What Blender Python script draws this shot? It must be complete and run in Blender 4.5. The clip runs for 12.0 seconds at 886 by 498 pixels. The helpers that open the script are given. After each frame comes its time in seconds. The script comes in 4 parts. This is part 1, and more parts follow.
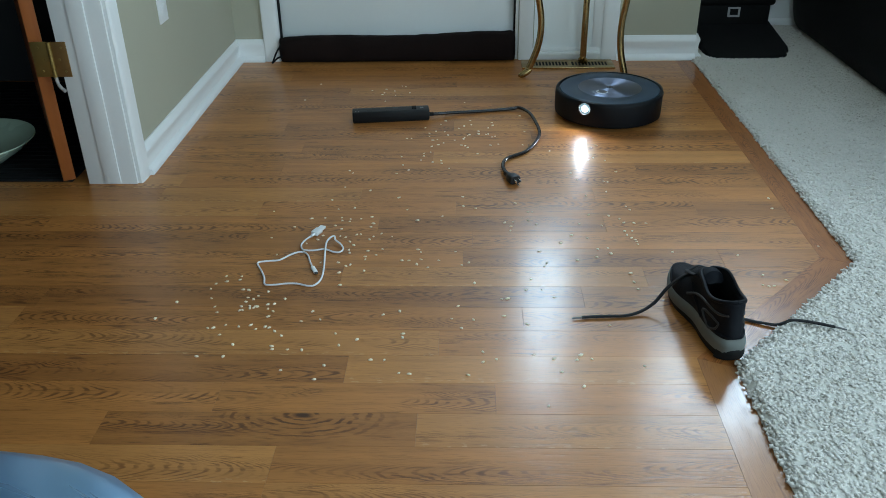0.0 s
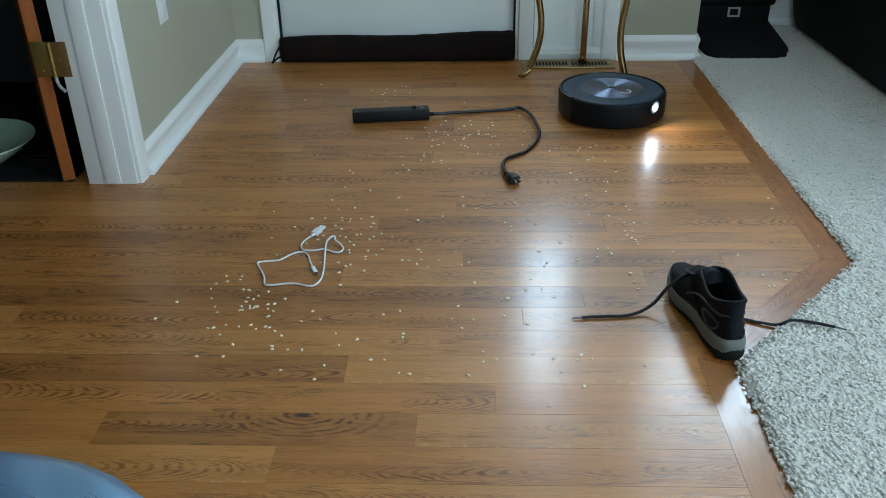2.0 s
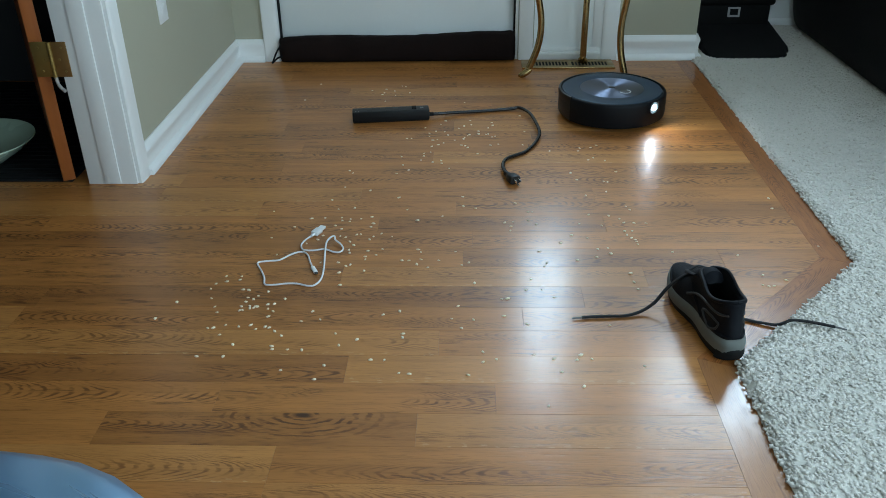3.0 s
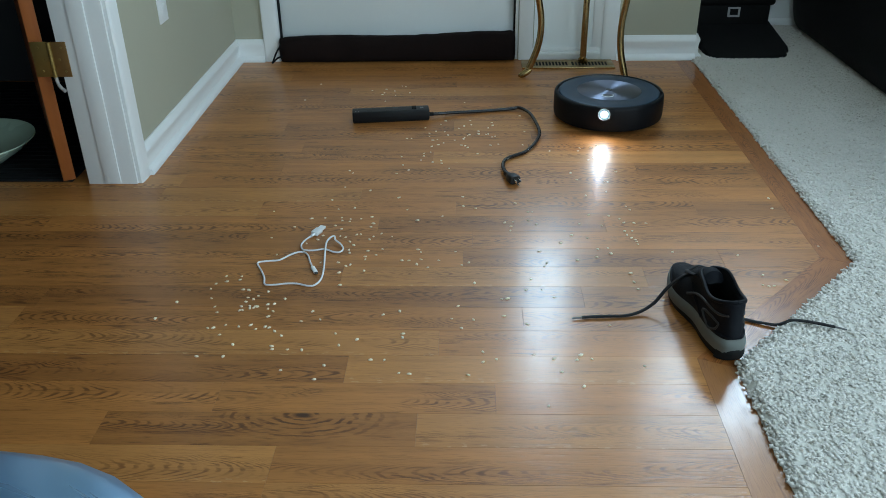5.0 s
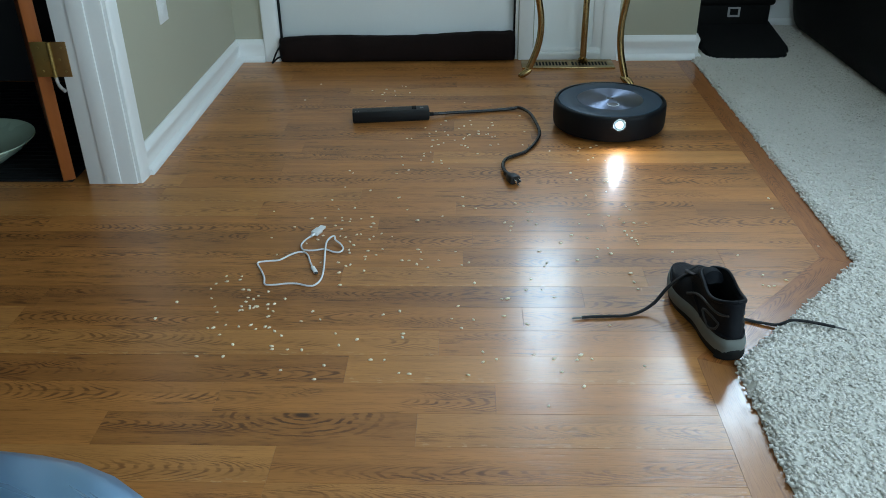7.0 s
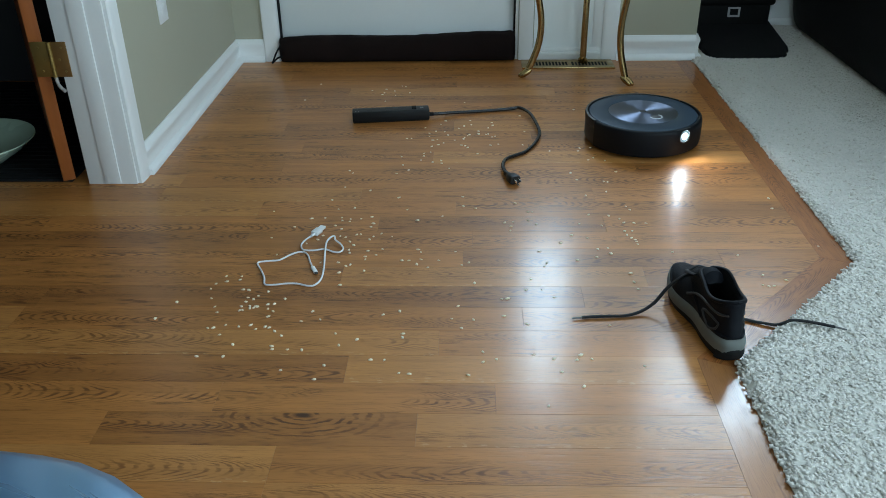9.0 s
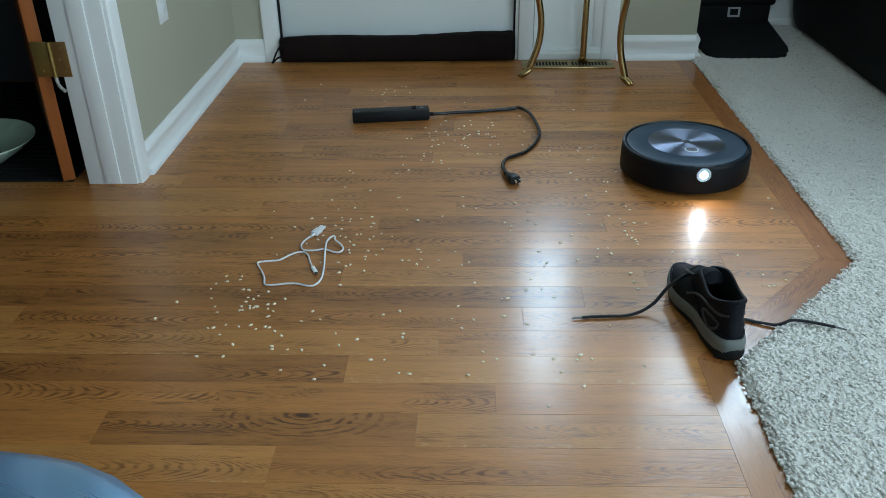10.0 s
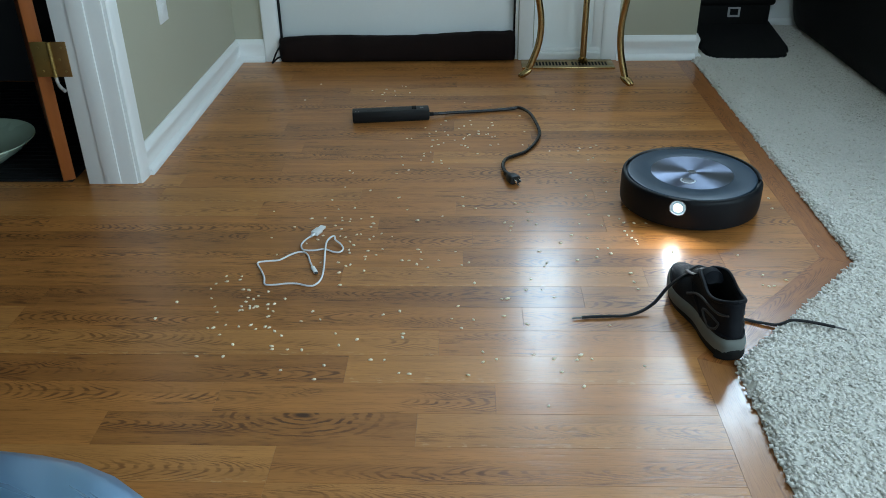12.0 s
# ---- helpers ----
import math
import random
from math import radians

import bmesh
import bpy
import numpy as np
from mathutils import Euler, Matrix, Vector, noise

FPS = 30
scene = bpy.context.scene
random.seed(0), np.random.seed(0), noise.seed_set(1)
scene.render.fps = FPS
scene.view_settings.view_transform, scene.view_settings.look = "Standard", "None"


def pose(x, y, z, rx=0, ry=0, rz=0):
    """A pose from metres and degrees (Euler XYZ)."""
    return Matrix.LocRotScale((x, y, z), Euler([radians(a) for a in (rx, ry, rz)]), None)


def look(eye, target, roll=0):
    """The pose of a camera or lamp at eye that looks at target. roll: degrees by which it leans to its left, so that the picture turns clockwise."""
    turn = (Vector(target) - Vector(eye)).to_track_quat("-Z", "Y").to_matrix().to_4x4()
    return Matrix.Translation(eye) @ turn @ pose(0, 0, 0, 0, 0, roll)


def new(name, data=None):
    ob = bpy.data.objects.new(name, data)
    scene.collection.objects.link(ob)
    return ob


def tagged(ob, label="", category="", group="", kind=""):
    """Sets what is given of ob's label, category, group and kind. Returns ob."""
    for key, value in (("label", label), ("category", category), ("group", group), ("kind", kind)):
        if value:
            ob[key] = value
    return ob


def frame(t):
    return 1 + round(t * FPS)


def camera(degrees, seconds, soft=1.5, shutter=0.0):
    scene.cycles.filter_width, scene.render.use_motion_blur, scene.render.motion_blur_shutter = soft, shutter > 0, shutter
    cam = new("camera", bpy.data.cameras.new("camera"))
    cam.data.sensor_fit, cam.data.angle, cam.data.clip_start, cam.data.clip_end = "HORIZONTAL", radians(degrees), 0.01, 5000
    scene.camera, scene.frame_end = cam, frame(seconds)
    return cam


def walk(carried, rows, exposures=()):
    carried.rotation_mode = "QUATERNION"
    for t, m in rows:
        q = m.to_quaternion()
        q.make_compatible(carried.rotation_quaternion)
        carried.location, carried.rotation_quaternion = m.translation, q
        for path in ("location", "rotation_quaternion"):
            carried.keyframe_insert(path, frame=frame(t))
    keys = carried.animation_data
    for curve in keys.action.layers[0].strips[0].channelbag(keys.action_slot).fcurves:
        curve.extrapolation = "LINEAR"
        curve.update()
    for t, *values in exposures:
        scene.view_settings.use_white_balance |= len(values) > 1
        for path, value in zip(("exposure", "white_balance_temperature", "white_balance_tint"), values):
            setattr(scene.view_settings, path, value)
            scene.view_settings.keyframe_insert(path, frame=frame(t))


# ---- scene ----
cam = camera(55.6, 12.0, soft=0.9)
EYE = look((0, 0, 0.9435), (-0.05863, 1.74536, -0.03135), -0.841)
walk(cam, [(0, EYE), (12, EYE)], [(0, 0.0, 6500, 10), (12, 0.0, 6500, 10)])

# ---- light: daylight through the windows ----
world = bpy.data.worlds.new("sky")
scene.world = world
world.use_nodes = True
wn = world.node_tree
sky = wn.nodes.new("ShaderNodeTexSky")
sky.sky_type, sky.sun_disc = "NISHITA", False
sky.sun_elevation, sky.sun_rotation = radians(35), radians(200)
wn.links.new(sky.outputs[0], wn.nodes["Background"].inputs[0])
wn.nodes["Background"].inputs[1].default_value = 0.1


def window_light(name, eye, target, width, height, watts, colour, spread=180):
    data = bpy.data.lights.new(name, "AREA")
    data.shape, data.size, data.size_y, data.energy, data.color = "RECTANGLE", width, height, watts, colour
    data.spread = radians(spread)
    ob = new(name, data)
    ob.matrix_basis = look(eye, target)
    return ob


DAY = (0.58, 0.81, 1.0)
window_light("daylight_sidelight", (0.345, 3.275, 1.30), (0.345, 0, 1.30), 0.20, 0.86, 13.5, DAY, 150)
window_light("daylight_living_window", (1.35, 3.72, 1.98), (1.35, 0, 1.98), 0.78, 0.76, 38, DAY, 112)
window_light("daylight_east_window", (3.46, -0.45, 1.45), (0, -0.45, 1.45), 2.0, 1.3, 92, (0.63, 0.85, 1.0))
window_light("daylight_back_window", (1.5, -2.56, 1.45), (1.5, 0, 1.45), 1.8, 1.3, 38, (0.58, 0.83, 1.0))


# ---- materials ----
class Nodes:
    """A short way to write node materials."""

    def __init__(self, name):
        self.mat = bpy.data.materials.new(name)
        self.mat.use_nodes = True
        self.tree = self.mat.node_tree
        self.shader = self.tree.nodes["Principled BSDF"]

    def put(self, socket, value):
        if hasattr(value, "is_output"):
            self.tree.links.new(value, socket)
        elif value is not None:
            socket.default_value = value

    def add(self, kind, **values):
        node = self.tree.nodes.new("ShaderNode" + kind)
        for key, value in values.items():
            self.put(node.inputs[key.replace("_", " ")], value)
        return node

    def math(self, op, a, b=None, c=None):
        node = self.tree.nodes.new("ShaderNodeMath")
        node.operation = op
        for i, value in enumerate((a, b, c)):
            self.put(node.inputs[i], value)
        return node.outputs[0]

    def mix(self, fac, a, b):
        node = self.tree.nodes.new("ShaderNodeMix")
        node.data_type = "RGBA"
        self.put(node.inputs[0], fac)
        self.put(node.inputs[6], a)
        self.put(node.inputs[7], b)
        return node.outputs[2]

    def vec(self, op, a, b):
        node = self.tree.nodes.new("ShaderNodeVectorMath")
        node.operation = op
        self.put(node.inputs[0], a)
        self.put(node.inputs[1], b)
        return node.outputs[0]

    def coords(self, kind="Object", scale=(1, 1, 1), spread=0.0):
        out = self.tree.nodes.new("ShaderNodeTexCoord").outputs[kind]
        if spread:
            rnd = self.tree.nodes.new("ShaderNodeObjectInfo").outputs["Random"]
            out = self.vec("ADD", out, self.vec("MULTIPLY", self.combine(rnd, rnd, rnd), (spread, spread * 1.7, spread * 2.3)))
        return self.vec("MULTIPLY", out, scale)

    def combine(self, x, y, z):
        node = self.tree.nodes.new("ShaderNodeCombineXYZ")
        for i, value in enumerate((x, y, z)):
            self.put(node.inputs[i], value)
        return node.outputs[0]

    def noise(self, vector, scale, detail=3.0, rough=0.5, distort=0.0):
        node = self.add("TexNoise", Vector=vector, Scale=scale, Detail=detail, Roughness=rough, Distortion=distort)
        return node.outputs["Fac"]

    def ramp(self, value, low, high):
        node = self.tree.nodes.new("ShaderNodeMapRange")
        node.interpolation_type = "SMOOTHSTEP"
        self.put(node.inputs[0], value)
        node.inputs[1].default_value, node.inputs[2].default_value = low, high
        return node.outputs[0]

    def bump(self, height, strength, distance=0.001):
        self.put(self.shader.inputs["Normal"], self.add("Bump", Height=height, Strength=strength, Distance=distance).outputs[0])

    def set(self, **values):
        for key, value in values.items():
            self.put(self.shader.inputs[key.replace("_", " ")], value)
        return self.mat


def rgb(r, g, b):
    return (r, g, b, 1)


def plain(name, colour, rough=0.5, metal=0.0, vary=0.12, grain=60.0, relief=0.15, coat=0.0, spec=0.5):
    """Paint, plastic, rubber, metal: a colour with blotches, fine grain and relief."""
    n = Nodes(name)
    c = n.coords()
    big, fine = n.noise(c, 5.0), n.noise(c, grain, 4.0)
    dark = rgb(*(v * (1 - vary) for v in colour))
    light = rgb(*(min(1, v * (1 + vary)) for v in colour))
    base = n.mix(n.math("ADD", n.math("MULTIPLY", big, 0.6), n.math("MULTIPLY", fine, 0.4)), dark, light)
    n.bump(fine, relief, 0.0006)
    return n.set(Base_Color=base, Roughness=n.math("MULTIPLY_ADD", big, 0.15, rough - 0.07), Metallic=metal, Coat_Weight=coat, Specular_IOR_Level=spec)


def oak(name, light, dark, worn=False, gloss=0.42, matte=0.0, knot=None, rich=0.0):
    """Varnished oak along the board's own x: nested cathedral arcs, short pores, streaks and a polyurethane gloss."""
    n = Nodes(name)
    c = n.coords("Object", (1, 1, 1), 31.0)
    own = n.add("SeparateXYZ", Vector=n.coords())
    x, y = own.outputs[0], own.outputs[1]
    rnd = n.tree.nodes.new("ShaderNodeObjectInfo").outputs["Random"]
    second, third, fourth = (n.math("FRACT", n.math("MULTIPLY", rnd, k)) for k in (17.3, 41.7, 93.1))
    wobble = n.math("SUBTRACT", n.noise(n.vec("MULTIPLY", c, (14.0, 55.0, 1.0)), 1.0, 4.0, 0.6), 0.5)
    drift = n.math("SUBTRACT", n.noise(n.vec("MULTIPLY", c, (2.2, 3.0, 1.0)), 1.0, 2.0), 0.5)
    across = n.math("ADD", n.math("MULTIPLY", y, 24.0), n.math("MULTIPLY", n.math("SUBTRACT", second, 0.5), 1.1))
    across = n.math("ADD", across, n.math("ADD", n.math("MULTIPLY", drift, 1.6), n.math("MULTIPLY", wobble, 0.30)))
    turned = n.math("MULTIPLY_ADD", n.math("GREATER_THAN", third, 0.5), 2.0, -1.0)
    reach = n.math("MULTIPLY", turned, n.math("MULTIPLY_ADD", fourth, 0.45, 0.10))
    arc = n.math("ADD", n.math("ADD", x, n.math("MULTIPLY", drift, 0.35)), n.math("MULTIPLY", reach, n.math("MULTIPLY", across, across)))
    arc = n.math("ADD", arc, n.math("MULTIPLY", wobble, 0.034))
    rings = n.ramp(n.math("SINE", n.math("MULTIPLY", arc, 250.0)), -0.1, 0.95)
    patch = n.noise(n.vec("MULTIPLY", c, (2.0, 9.0, 1.0)), 1.0, 3.0, 0.55, 0.4)
    inside = n.math("SUBTRACT", 1.0, n.ramp(n.math("ABSOLUTE", across), 0.45, 0.95))
    broken = n.ramp(n.noise(n.vec("MULTIPLY", c, (16.0, 75.0, 1.0)), 1.0, 3.0, 0.6), 0.36, 0.60)
    figure = n.math("MULTIPLY", n.math("MULTIPLY", n.ramp(patch, 0.43 - rich, 0.58 - rich), inside), broken)
    pores = n.ramp(n.noise(n.vec("MULTIPLY", c, (30.0, 520.0, 1.0)), 1.0, 2.0, 0.6), 0.50, 0.72)
    dashes = n.ramp(n.noise(n.vec("MULTIPLY", c, (11.0, 130.0, 1.0)), 1.0, 4.0, 0.7), 0.53, 0.66)
    streak = n.noise(n.vec("MULTIPLY", c, (1.3, 40.0, 1.0)), 1.0, 3.0, 0.6)
    blotch = n.noise(n.vec("MULTIPLY", c, (5.0, 17.0, 1.0)), 1.0, 4.0, 0.6)
    tone = n.math("ADD", n.math("MULTIPLY", rnd, 0.26), n.math("ADD", n.math("MULTIPLY", n.ramp(streak, 0.32, 0.68), 0.38), n.math("MULTIPLY", n.ramp(blotch, 0.3, 0.7), 0.36)))
    mid = tuple(0.50 * p + 0.50 * q for p, q in zip(light, dark))
    base = n.mix(tone, rgb(*mid), rgb(*light))
    base = n.mix(n.math("MULTIPLY", n.math("MULTIPLY", rings, figure), 0.8), base, rgb(*dark))
    base = n.mix(n.math("MULTIPLY", n.math("MULTIPLY", dashes, n.ramp(patch, 0.42 - rich, 0.62 - rich)), 0.75), base, rgb(*dark))
    base = n.mix(n.math("MULTIPLY", pores, 0.34), base, rgb(*dark))
    if knot:
        far = n.math("MULTIPLY", n.math("SUBTRACT", x, knot[0]), 0.46)
        up = n.math("SUBTRACT", y, knot[1])
        away = n.math("SQRT", n.math("ADD", n.math("MULTIPLY", far, far), n.math("MULTIPLY", up, up)))
        away = n.math("ADD", away, n.math("MULTIPLY", wobble, 0.016))
        ripple = n.math("MULTIPLY", n.ramp(n.math("SINE", n.math("MULTIPLY", away, 620.0)), -0.2, 0.9), n.math("MULTIPLY", broken, n.math("SUBTRACT", 1.0, n.ramp(away, 0.040, 0.085))))
        base = n.mix(n.math("MULTIPLY", ripple, 0.9), base, rgb(*dark))
        base = n.mix(n.math("SUBTRACT", 1.0, n.ramp(away, 0.002, 0.012)), base, rgb(*(v * 0.6 for v in dark)))
    if worn:
        down = n.math("MULTIPLY", y, -1.0)
        flecks = n.math("MULTIPLY", n.ramp(down, 0.026, 0.040), n.ramp(n.noise(n.coords("Object", (60, 160, 1)), 1.0, 2.0), 0.56, 0.66))
        base = n.mix(n.math("MULTIPLY", flecks, 0.4), base, rgb(0.66, 0.42, 0.20))
    smear = n.noise(n.coords("Object", (3, 3, 3), 7.0), 2.0, 4.0)
    n.bump(n.math("ADD", n.math("MULTIPLY", n.math("ADD", dashes, pores), -0.5), n.noise(n.vec("MULTIPLY", c, (5, 22, 1)), 1.0, 2.0)), 0.16, 0.0008)
    return n.set(Base_Color=base, Roughness=n.math("MULTIPLY_ADD", smear, 0.10, 0.38 + matte), Specular_IOR_Level=0.33, Coat_Weight=gloss, Coat_Roughness=n.math("MULTIPLY_ADD", smear, 0.08, 0.12 + matte), Coat_Normal=n.shader.inputs["Normal"].links[0].from_socket)


OAK = oak("oak_plank", (0.575, 0.226, 0.055), (0.105, 0.033, 0.008), rich=0.04)
OAK_LIGHT = oak("oak_plank_light", (0.62, 0.265, 0.070), (0.18, 0.062, 0.016), worn=True)
OAK_DARK = oak("oak_plank_dark", (0.475, 0.183, 0.045), (0.085, 0.026, 0.007), rich=0.10)
OAK_KNOT = oak("oak_plank_knotty", (0.50, 0.196, 0.048), (0.095, 0.030, 0.008), rich=0.03, knot=(0.072, 0.035))
OAK_BORDER = oak("oak_border", (0.41, 0.140, 0.033), (0.12, 0.034, 0.008))
OAK_STRIP = oak("oak_border_polished", (0.46, 0.19, 0.06), (0.20, 0.075, 0.027), gloss=0.8, matte=0.0)
WALL = plain("beige_wall_paint", (0.44, 0.425, 0.33), 0.75, 0, 0.05, 240, 0.25)
# near-black wall colour that stands in for the side room's darkness
SHADED_WALL = plain("side_room_wall_shade", (0.035, 0.034, 0.036), 0.85, 0, 0.1, 200, 0.2)
WHITE = plain("white_trim_paint", (0.86, 0.87, 0.87), 0.4, 0, 0.04, 120, 0.12)
DOOR_WHITE = plain("white_door_paint", (0.84, 0.87, 0.87), 0.42, 0, 0.04, 160, 0.1)
CEILING = plain("ceiling_paint", (0.64, 0.64, 0.62), 0.9, 0, 0.03, 200, 0.3)
SUBFLOOR = plain("subfloor", (0.04, 0.025, 0.015), 0.9)
BRASS = plain("aged_brass", (0.42, 0.29, 0.13), 0.24, 1.0, 0.25, 70, 0.1)
HINGE = plain("brass_hinge", (0.36, 0.25, 0.08), 0.45, 0.8, 0.3, 60, 0.15)
DOOR_WOOD = oak("stained_door_wood", (0.36, 0.105, 0.025), (0.24, 0.065, 0.016), gloss=0.1)
BLACK = plain("black_plastic", (0.007, 0.0075, 0.009), 0.45, 0, 0.2, 160, 0.15)
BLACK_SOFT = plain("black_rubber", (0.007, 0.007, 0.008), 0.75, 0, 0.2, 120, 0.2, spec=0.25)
STEEL = plain("bright_steel", (0.62, 0.62, 0.62), 0.22, 1.0, 0.1)
WHITE_PLASTIC = plain("white_cable_plastic", (0.80, 0.81, 0.82), 0.4, 0, 0.04)


# ---- shaping helpers ----
def part(name, bm, material, parent=None, label="", smooth=40):
    """Links a bmesh as one mesh object, under a thing or a part."""
    data = bpy.data.meshes.new(name)
    bmesh.ops.recalc_face_normals(bm, faces=bm.faces[:])
    bm.to_mesh(data)
    bm.free()
    data.materials.append(material)
    if smooth:
        data.polygons.foreach_set("use_smooth", [True] * len(data.polygons))
        data.set_sharp_from_angle(angle=radians(smooth))
    ob = new(name, data)
    ob.parent = parent
    if label:
        tagged(ob, label)
    return ob


def thing(name, label, category, m=None, group="", kind=""):
    ob = new(name)
    ob.empty_display_size = 0.05
    ob.matrix_basis = m or Matrix()
    return tagged(ob, label, category, group, kind)


def box(bm, lo, hi, bevel=0.0, segments=2):
    lo, hi = Vector(lo), Vector(hi)
    made = bmesh.ops.create_cube(bm, size=1, matrix=Matrix.LocRotScale((lo + hi) / 2, None, hi - lo))
    if bevel:
        edges = list({e for v in made["verts"] for e in v.link_edges})
        bmesh.ops.bevel(bm, geom=edges, offset=bevel, segments=segments, profile=0.5, affect="EDGES")
    return bm


def boxes(*list_of_boxes, bevel=0.0):
    bm = bmesh.new()
    for lo, hi in list_of_boxes:
        box(bm, lo, hi, bevel)
    return bm


def loft(bm, rings, closed=True, caps=True):
    """Skins rings of equal length, in order."""
    made = [[bm.verts.new(p) for p in ring] for ring in rings]
    n = len(made[0])
    for a, b in zip(made, made[1:]):
        for i in range(n if closed else n - 1):
            j = (i + 1) % n
            bm.faces.new((a[i], a[j], b[j], b[i]))
    if caps:
        bm.faces.new(made[0])
        bm.faces.new(made[-1])
    return bm


def lathe(bm, profile, steps=48, arc=(0.0, 360.0), centre=(0, 0)):
    """Turns (radius, z) pairs about the upright axis."""
    full = arc[1] - arc[0] >= 360
    count = steps if full else steps + 1
    cols = []
    for i in range(count):
        a = radians(arc[0] + (arc[1] - arc[0]) * i / steps)
        cols.append([bm.verts.new((centre[0] + r * math.cos(a), centre[1] + r * math.sin(a), z)) for r, z in profile])
    for i in range(count if full else count - 1):
        a, b = cols[i], cols[(i + 1) % count]
        for k in range(len(profile) - 1):
            bm.faces.new((a[k], b[k], b[k + 1], a[k + 1]))
    bmesh.ops.remove_doubles(bm, verts=bm.verts[:], dist=1e-5)
    return bm


def spline(points, steps=10):
    """A smooth line through the points (Catmull-Rom)."""
    ps = [Vector(q) for q in points]
    ps = [2 * ps[0] - ps[1], *ps, 2 * ps[-1] - ps[-2]]
    out = []
    for a, b, c, d in zip(ps, ps[1:], ps[2:], ps[3:]):
        for i in range(steps):
            t = i / steps
            out.append(0.5 * (2 * b + (c - a) * t + (2 * a - 5 * b + 4 * c - d) * t * t + (3 * b - a - 3 * c + d) * t ** 3))
    return out + [ps[-2]]


def tube(bm, line, radius, sides=10, flat=1.0, taper=None):
    """A round or flattened tube along a line of points."""
    rings, up = [], Vector((0, 0, 1))
    for i, q in enumerate(line):
        d = (line[min(i + 1, len(line) - 1)] - line[max(i - 1, 0)]).normalized()
        ref = up if abs(d.z) < 0.9 else Vector((0, 1, 0))
        side = d.cross(ref).normalized()
        top = side.cross(d).normalized()
        r = radius * (taper(i / (len(line) - 1)) if taper else 1)
        rings.append([q + side * r * math.cos(2 * math.pi * k / sides) + top * r * flat * math.sin(2 * math.pi * k / sides) for k in range(sides)])
    return loft(bm, rings)


def profile_run(name, profile, start, end, out, material, parent=None, label=""):
    """A moulding: (outward, z) pairs drawn along the floor from start to end."""
    bm = bmesh.new()
    a, b, o = Vector(start), Vector(end), Vector(out)
    loft(bm, [[p + o * u + Vector((0, 0, z)) for u, z in profile] for p in (a, b)])
    return part(name, bm, material, parent, label, 30)


# ---- the shell of the house ----
H = 2.44
X_LEFT, Y_DOOR, X_CORNER, Y_LIVING = -0.893, 3.19, 0.862, 3.66


def shell():
    def wall(name, *parts, material=WALL):
        return tagged(part(name, boxes(*parts), material, smooth=0), "matte beige painted interior wall", "wall", kind="structure")

    wall("wall_left", ((-1.018, 2.06, 0), (X_LEFT, Y_DOOR, H)), ((-1.018, 0.1, 2.06), (X_LEFT, 2.06, H)), ((-1.018, -2.5, 0), (X_LEFT, 0.1, H)))
    wall("wall_front", ((-1.9, Y_DOOR, 0), (-0.735, 3.33, H)), ((-0.735, Y_DOOR, 2.06), (0.19, 3.33, H)), ((0.19, Y_DOOR, 0), (0.262, 3.33, H)),
         ((0.262, Y_DOOR, 0), (0.488, 3.33, 0.8)), ((0.262, Y_DOOR, 1.96), (0.488, 3.33, H)), ((0.488, Y_DOOR, 0), (X_CORNER, 3.33, H)))
    wall("wall_corner", ((0.742, 3.33, 0), (X_CORNER, Y_LIVING, H)))
    wall("wall_living", ((0.742, Y_LIVING, 0), (0.95, 3.78, H)), ((0.95, Y_LIVING, 0), (1.75, 3.78, 1.59)), ((0.95, Y_LIVING, 2.37), (1.75, 3.78, H)), ((1.75, Y_LIVING, 0), (3.52, 3.78, H)))
    wall("wall_east", ((3.4, -2.5, 0), (3.52, -1.45, H)), ((3.4, 0.55, 0), (3.52, Y_LIVING, H)), ((3.4, -1.45, 0), (3.52, 0.55, 0.8)), ((3.4, -1.45, 2.1), (3.52, 0.55, H)))
    wall("wall_back", ((-1.9, -2.62, 0), (0.6, -2.5, H)), ((2.4, -2.62, 0), (3.52, -2.5, H)), ((0.6, -2.62, 0), (2.4, -2.5, 0.8)), ((0.6, -2.62, 2.1), (2.4, -2.5, H)))
    # side room walls: the unlit look is put into their colour
    wall("wall_side_room", ((-1.9, -2.5, 0), (-1.78, 2.95, H)), ((-1.9, 2.95, 0), (-1.018, 3.07, H)), ((-1.78, -0.1, 0), (-1.018, 0.0, H)), material=SHADED_WALL)
    tagged(part("ceiling", boxes(((-1.9, -2.62, H), (3.52, 3.78, H + 0.1))), CEILING, smooth=0), "plain white painted ceiling", "ceiling", kind="structure")


shell()


# ---- floor: oak planks with border boards, and carpet ----
PLANK, ROW0 = 0.0826, 1.2787
EDGE_FAR, EDGE_NEAR, CORNER_Y, STEP_Y = 0.855, 0.492, 1.628, 1.249
BORDER = 0.066


def edge_x(y, inset=0.0):
    """The wood's outer edge beside the carpet, moved inwards by inset."""
    slope = (EDGE_FAR - EDGE_NEAR) / (CORNER_Y - STEP_Y)
    shift = inset * math.sqrt(1 + slope * slope)
    return max(EDGE_NEAR - inset, min(EDGE_FAR - inset, EDGE_NEAR + slope * (y - STEP_Y) - shift))


RISE = BORDER * (math.sqrt(1 + ((EDGE_FAR - EDGE_NEAR) / (CORNER_Y - STEP_Y)) ** 2) - 1) / ((EDGE_FAR - EDGE_NEAR) / (CORNER_Y - STEP_Y))
BENDS = (STEP_Y + RISE, CORNER_Y + RISE)


